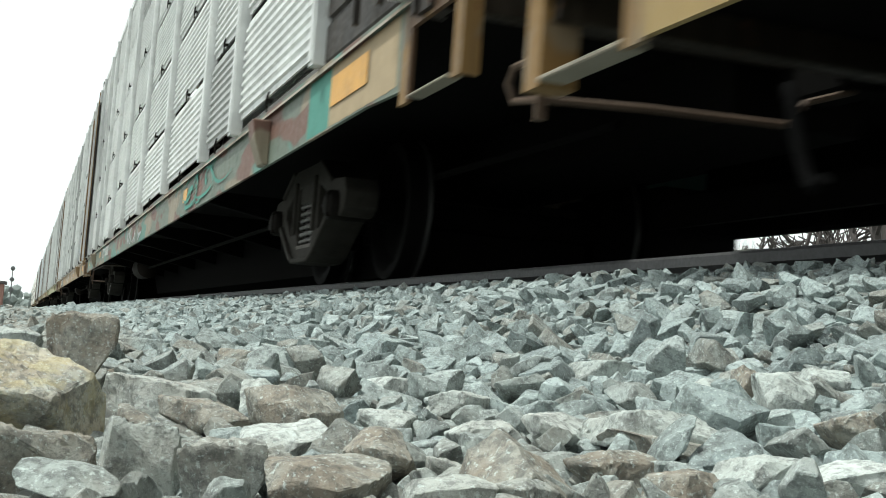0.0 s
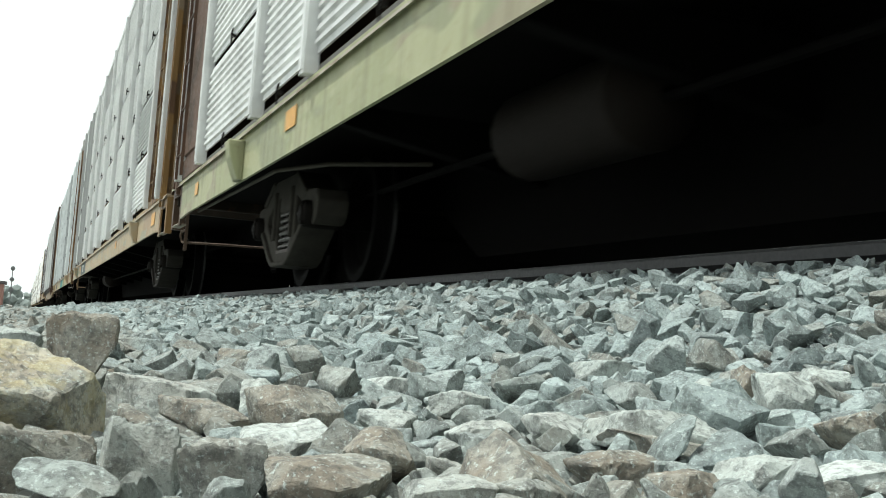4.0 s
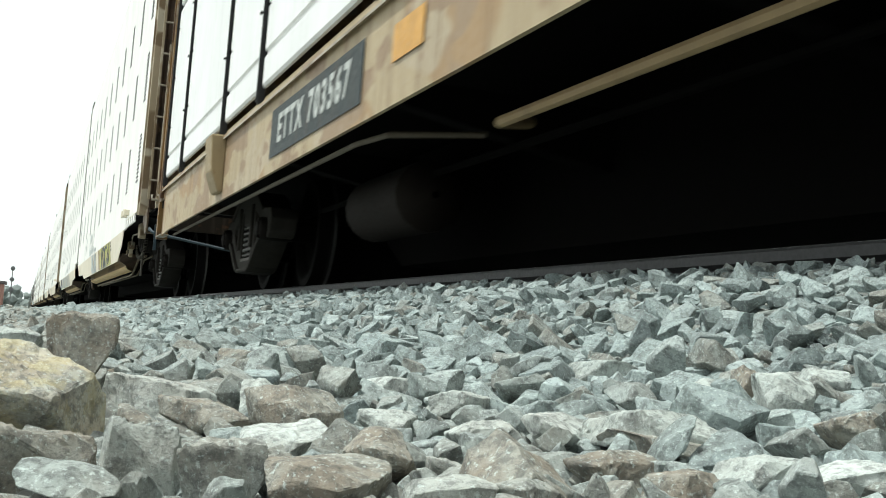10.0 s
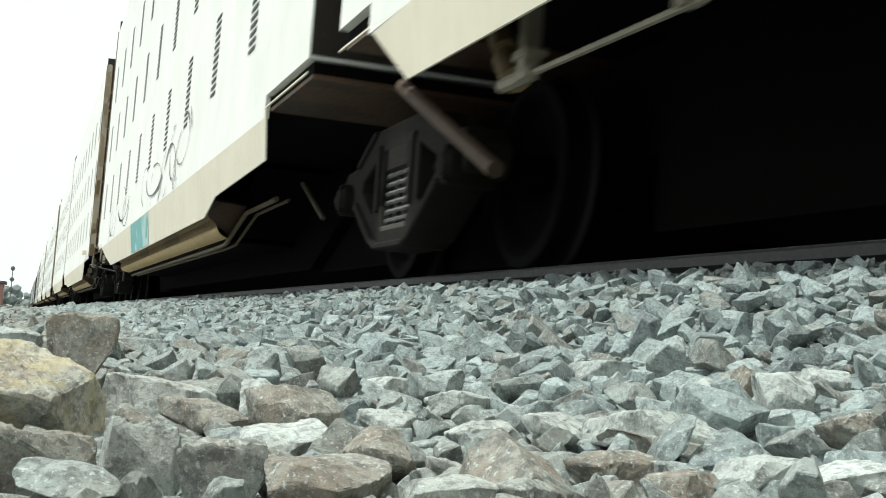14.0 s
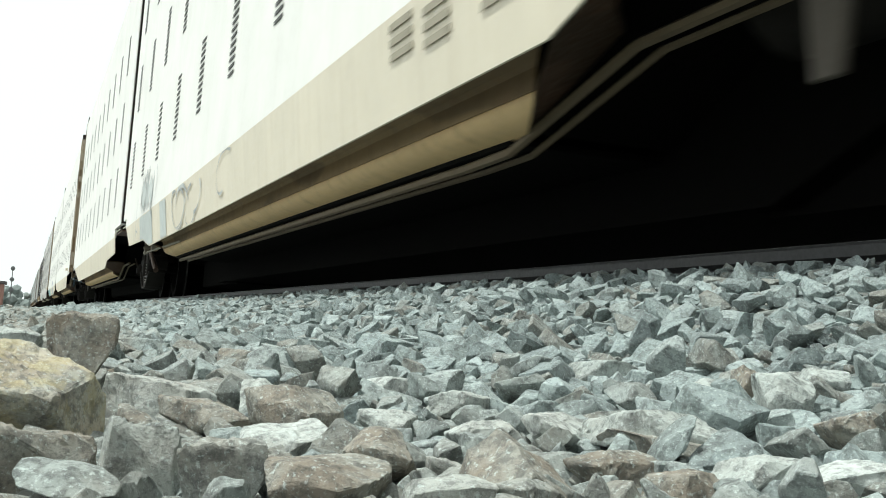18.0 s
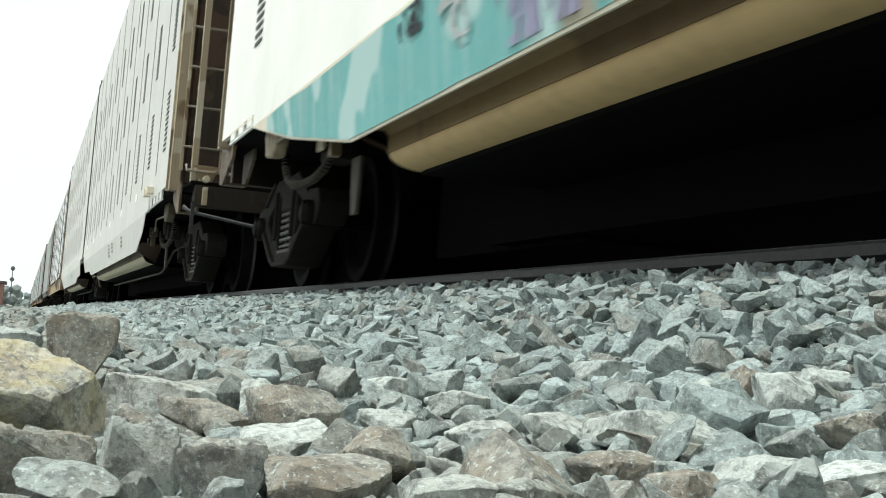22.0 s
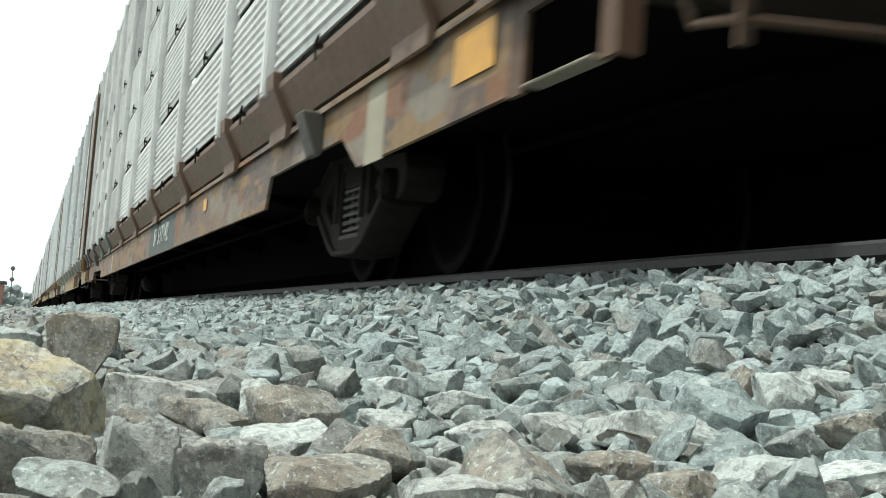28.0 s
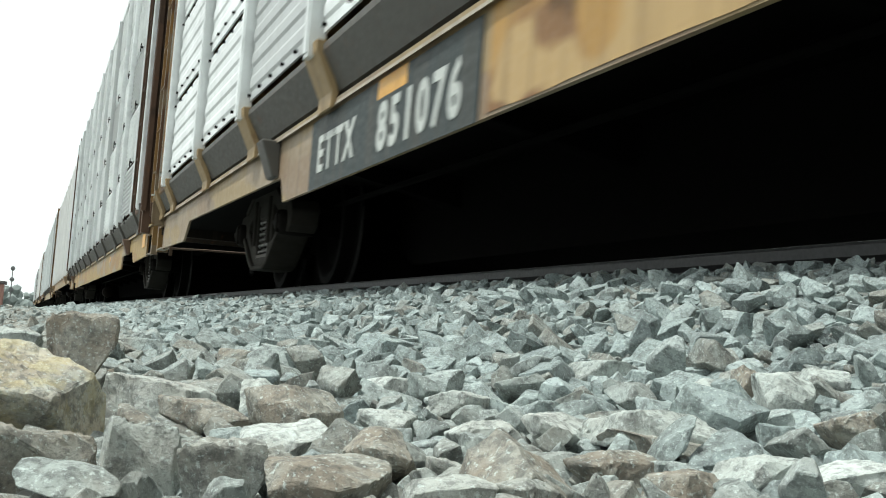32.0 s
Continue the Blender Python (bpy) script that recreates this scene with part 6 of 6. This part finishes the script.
# ---------------------------------------------------------------- the train, front to rear
def build_train():
    D3 = ((1.75, 0.83, 0.42, 0.15), (8.2, 0.84, 0.3, 0.12), (L_ - 6.3, 0.86, 0.3, 0.12), (L_ - 2.2, 0.83, 0.2, 0.11))
    DEEP = ((1.7, 0.9, 0.40, 0.16), (9.0, 0.86, 0.3, 0.14), (L_ - 10.2, 0.86, 0.42, 0.16))
    LOW = ((1.37, 0.625, 0.40, 0.17), (7.9, 0.63, 0.2, 0.1), (L_ - 7.1, 0.69, 0.3, 0.12), (L_ - 6.1, 0.56, 0.16, 0.12))
    specs = [
        ("rack", dict(sill="yellow", low=True, sheet=GALV, end_mat=END_YELLOW, board="grey", label="galvanised autorack on a worn yellow flat car", decals=LOW)),
        ("rack", dict(sill="green", low=False, sheet=GALV, end_mat=END_DARK, board="grey", label="galvanised autorack on a patched grey-green flat car", decals=((1.92, 0.84, 0.70, 0.15),) + D3[1:], fields=(("teal", 2.55, 0.5), ("tan", 1.7, 1.2)),
                      marks=((L_ - 8.1, 0.83, 0, 0, "ETTX 803853", 0.24),), tags=(("teal", 7.2, 0.83, 3.0, 0.28), ("teal", L_ - 3.0, 0.83, 2.0, 0.28), ("grey", 14.0, 0.83, 3.0, 0.28)))),
        ("rack", dict(sill="ochre", low=False, sheet=GALV, end_mat=END_YELLOW, board="grey", label="galvanised autorack on a faded ochre flat car", decals=D3, fields=(("steel", 2.4, 0.35), ("steel", L_ - 7.4, 3.0)),
                      marks=((L_ - 7.4, 0.83, 0, 0, "ETTX 905575", 0.22),), tags=(("white", 14.0, 0.82, 2.4, 0.3), ("grey", 9.0, 0.82, 2.0, 0.28)))),
        ("rack", dict(sill="olive", low=False, sheet=GALV, end_mat=END_BROWN, board="grey", label="galvanised autorack on an olive flat car with graffiti", decals=D3[1:], fields=(("red", 1.35, 0.75), ("steel", 2.3, 0.13), ("steel", 2.5, 0.07)),
                      tags=(("red", 4.6, 0.82, 2.4, 0.28), ("black", 1.45, 0.84, 0.6, 0.2), ("grey", 2.4, 0.82, 0.35, 0.2)))),
        ("rack", dict(sill="tan", low=False, sheet=GALV, end_mat=END_YELLOW, board="tan", rear=None, label="galvanised autorack on a tan flat car", decals=D3, fields=(("steel", L_ - 8.0, 2.6),),
                      marks=((L_ - 8.0, 0.82, 0, 0, "ETTX", 0.24),), tags=(("teal", L_ - 5.0, 0.82, 2.4, 0.28),))),
        ("rack", dict(sill="tan", low=False, sheet=GALV_B, end_mat=END_YELLOW, board="tan", label="galvanised autorack on a tan flat car with peeling patches", decals=D3[1:], fields=(("teal", 12.5, 3.4), ("ochre", 1.95, 0.34), ("stencil", 2.5, 0.3), ("clay", 3.75, 0.45), ("clay", 4.75, 0.3), ("olive", 9.6, 1.2), ("tan", L_ - 5.6, 8.6), ("stencil", L_ - 7.9, 1.9)),
                      marks=((L_ - 7.8, 0.82, 0, 0, "bars", 0.2),), tags=(("steel", 1.45, 0.84, 0.6, 0.22), ("blue", 13.0, 0.82, 2.4, 0.28)))),
        ("rack", dict(sill="buff", low=True, rear=0.35, sheet=GALV, end_mat=END_BROWN, board="grey", label="galvanised autorack on a low tan flat car with grey rack boards", decals=((1.37, 0.625, 0.40, 0.17), (8.77, 0.67, 0.46, 0.15)) + LOW[2:], fields=(("steel", 8.34, 0.26), ("steel", 7.93, 0.36), ("steel", 7.55, 0.2), ("gold", 26.28, 0.85)),
                      marks=((L_ - 7.9, 0.57, 3.2, 0.36, "ETTX 701225", 0.27),))),
        ("rack", dict(sill="cream", low=False, deep=True, smooth=True, sheet=WHITE_SHEET, end_mat=END_YELLOW, board="tan", label="white-sided autorack on a deep cream flat car", decals=DEEP,
                      marks=((L_ - 8.4, 0.84, 2.2, 0.30, "ETTX 703567", 0.24),))),
        ("twin", dict(paint_mat=TWIN_WHITE, skirt_mat=TWIN_SKIRT, soffit=SOFFIT, label="cream-white articulated twin autorack with yellow and grey graffiti", fields=(("yellow", 8.9, 3.2, 0.0), ("tan", 10.75, 0.5, 0.0), ("grey", 12.3, 0.7, 0.15), ("mist", 13.3, 0.8, 0.2), ("grey", 28.5, 0.45, 0.8), ("mist", 29.2, 0.25, 0.6), ("grey", 29.9, 0.2, 0.4), ("grey", 30.6, 0.35, 0.5), ("mist", 31.1, 0.3, 0.4), ("mist", 31.9, 0.5, 0.3), ("grey", 32.8, 0.4, 0.2), ("grey", 34.0, 0.9, 0.0), ("mist", 35.2, 0.7, 0.0), ("steel", 37.5, 1.6, 0.0)),
                      tags=(("steel", 9.0, 0.73, 2.6, 0.4), ("mist", 12.8, 0.73, 2.0, 0.4), ("mist", 15, 1.2, 4.0, 0.5), ("grey", 36, 0.73, 6.0, 0.38)), marks=((7.2, 0.9, 3),))),
        ("twin", dict(paint_mat=TWIN_WHITE, skirt_mat=TWIN_SKIRT, soffit=SOFFIT, label="cream-white articulated twin autorack with teal graffiti", fields=(("steel", 12.5, 0.7, 0.6), ("cyan", 32.5, 2.6, 0.0)),
                      tags=(("grey", 8.0, 1.5, 3.0, 1.1), ("cyan", 14.5, 1.45, 4.5, 1.0), ("black", 17.0, 0.8, 3.0, 0.3), ("steel", 12.0, 1.4, 3.0, 1.0), ("steel", 29.5, 1.3, 5.0, 0.7), ("black", 37.0, 1.3, 5.0, 0.7)), marks=((9.3, 0.85, 2),))),
        ("twin", dict(paint_mat=TWIN_WHITE, skirt_mat=TWIN_SKIRT, soffit=SOFFIT, label="cream-white articulated twin autorack with a faint tag", tags=(("grey", 33.5, 0.73, 3.0, 0.4),), marks=((36.5, 0.86, 4), (35.6, 0.88, 4), (40.5, 0.84, 3)))),
        ("twin", dict(paint_mat=TWIN_WHITE, skirt_mat=TWIN_SKIRT, soffit=SOFFIT, label="cream-white articulated twin autorack with pale blue graffiti", fields=(("mist", 18.0, 1.6, 0.5), ("mist", 16.0, 0.6, 0.0)), tags=(("grey", 13.0, 0.73, 4.0, 0.4), ("grey", 18.0, 1.1, 2.0, 0.8)), marks=((7.1, 0.89, 3), (6.66, 0.86, 3), (6.05, 0.74, 1)))),
        ("twin", dict(paint_mat=TWIN_WHITE, skirt_mat=TWIN_SKIRT, soffit=SOFFIT, label="cream-white articulated twin autorack with teal and violet graffiti", fields=(("purple", 29.4, 1.1, 0.4), ("cyan", 37.6, 5.2, 0.0), ("stencil", 35.75, 0.22, 0.0), ("mist", 27.6, 1.6, 0.0), ("cyan", 33.0, 1.2, 0.0)),
                      tags=(("grey", 36.2, 0.78, 1.2, 0.2), ("purple", 36.0, 0.74, 0.6, 0.36), ("purple", 35.4, 0.74, 0.7, 0.36), ("black", 37.2, 0.86, 0.35, 0.12), ("grey", 31.0, 0.9, 2.0, 0.4)), marks=((8.4, 0.8, 3), (6.3, 0.8, 2)))),
        ("twin", dict(paint_mat=TWIN_GREY, soffit=SOFFIT_GREY, grey=True, label="clean light grey articulated twin autorack with tall vents", tags=(("mint", 31.2, 1.10, 0.8, 0.2), ("mint", 32.4, 1.05, 0.9, 0.16), ("cyan", 29.85, 0.82, 0.45, 0.18), ("cyan", 30.2, 0.77, 0.25, 0.08), ("mint", 32.1, 0.79, 0.4, 0.12)), marks=((8.3, 0.85, 3), (11.25, 0.87, 4), (10.4, 0.86, 3)))),
        ("rack", dict(sill="cream", low=False, deep=True, smooth=True, sheet=WHITE_SHEET, end_mat=END_YELLOW, board="tan", label="white-sided autorack on a deep tan flat car with lettering", decals=DEEP[1:], fields=(("steel", 3.7, 2.4), ("steel", 8.6, 0.4)),
                      tags=(("white", 3.7, 0.84, 2.2, 0.42),))),
        ("rack", dict(sill="grey", low=False, sheet=GALV, end_mat=END_YELLOW, board="grey", label="galvanised autorack on a dark grey flat car", decals=D3[:1], fields=(("ochre", L_ - 1.5, 0.6),),
                      marks=((L_ - 9.0, 0.82, 0, 0, "ETTX 9", 0.24),), tags=(("white", L_ - 4.0, 0.82, 2.6, 0.28), ("grey", L_ - 5.5, 0.82, 2.6, 0.28)))),
        ("rack", dict(sill="rust", low=True, cut=5.85, rear_truck=4.05, sheet=GALV, end_mat=END_BROWN, board="brown", label="galvanised autorack on a low rusty brown flat car", decals=LOW[:2], fields=(("stencil", 2.6, 0.3), ("steel", 11.4, 2.6), ("mist", 19.55, 0.09)),
                      marks=((11.4, 0.57, 0, 0, "SP 517142", 0.27),), tags=())),
        ("rack", dict(sill="buff", low=True, sheet=GALV_B, end_mat=END_YELLOW, board="green", rear=0.5, label="galvanised autorack on a low buff flat car with green rack boards", decals=((1.37, 0.625, 0.40, 0.17), (9.1, 0.69, 0.38, 0.10), (11.8, 0.645, 0.16, 0.12)), fields=(("ochre", 9.6, 2.05), ("bark", 7.0, 3.15), ("bark", L_ - 2.9, 3.6)),
                      marks=((L_ - 9.0, 0.57, 3.2, 0.37, "ETTX 820115", 0.27),), tags=(("grey", 2.4, 0.57, 0.8, 0.3),))),
        ("rack", dict(sill="buff", low=True, cut=7.6, rear_truck=4.95, sheet=GALV_B, end_mat=END_YELLOW, board="grey", label="galvanised autorack on a low yellow and orange flat car", decals=((18.84, 0.695, 0.42, 0.085),), fields=(("tan", 9.4, 1.6), ("steel", 12.5, 0.5), ("steel", 11.6, 0.4), ("red", 10.8, 0.5), ("ochre", 15.75, 3.9), ("stencil", 1.75, 0.3), ("clay", 1.2, 0.22)),
                      marks=((19.05, 0.555, 2.55, 0.36, "", 0), (19.78, 0.535, 0, 0, "ETTX", 0.255), (18.48, 0.515, 0, 0, "851076", 0.285)), tags=())),
    ]
    for k in range(8):
        specs.append(("rack", dict(sill=("yellow", "ochre", "tan", "rust")[k % 4], low=k % 2 == 0, sheet=(WHITE_SHEET if k in (1, 4) else GALV_B), end_mat=END_YELLOW if k % 3 else END_BROWN, board="grey", far_off=k > 0,
                                  label="galvanised autorack far back in the train", decals=D3 if k % 2 else LOW)))
    y = FRONT_Y - CAR_LEN
    for i, (kind, d) in enumerate(specs):
        car = (autorack if kind == "rack" else twin_car)(i, **d)
        TRAIN.append((car, y + NUDGE.get(i, 0.0)))
        y += CAR_LEN if kind == "rack" else TWIN_LEN


L_ = CAR_LEN
TRAIN = []
NUDGE = {}


def motions():
    """The train rolls past; its wheels turn."""
    for car, y in TRAIN:
        walk(car, [(t, pose(TRACK_X, y - rolled(t), RAIL_TOP)) for t in range(33)])
    turned = {}
    for dy, w in WHEELS:
        if dy not in turned:
            # a wheel turns 85 degrees from one step to the next
            walk(w, [(k / FPS, pose(0, dy, WR, -math.degrees(18.85 / FPS / WR) * k)) for k in range(0, 32 * FPS + 1)])
            turned[dy] = w.animation_data
        else:
            w.rotation_mode = "QUATERNION"
            keys = w.animation_data_create()
            keys.action, keys.action_slot = turned[dy].action, turned[dy].action_slot


build_ground()
build_track()
build_surroundings()
build_train()
build_ballast()
motions()
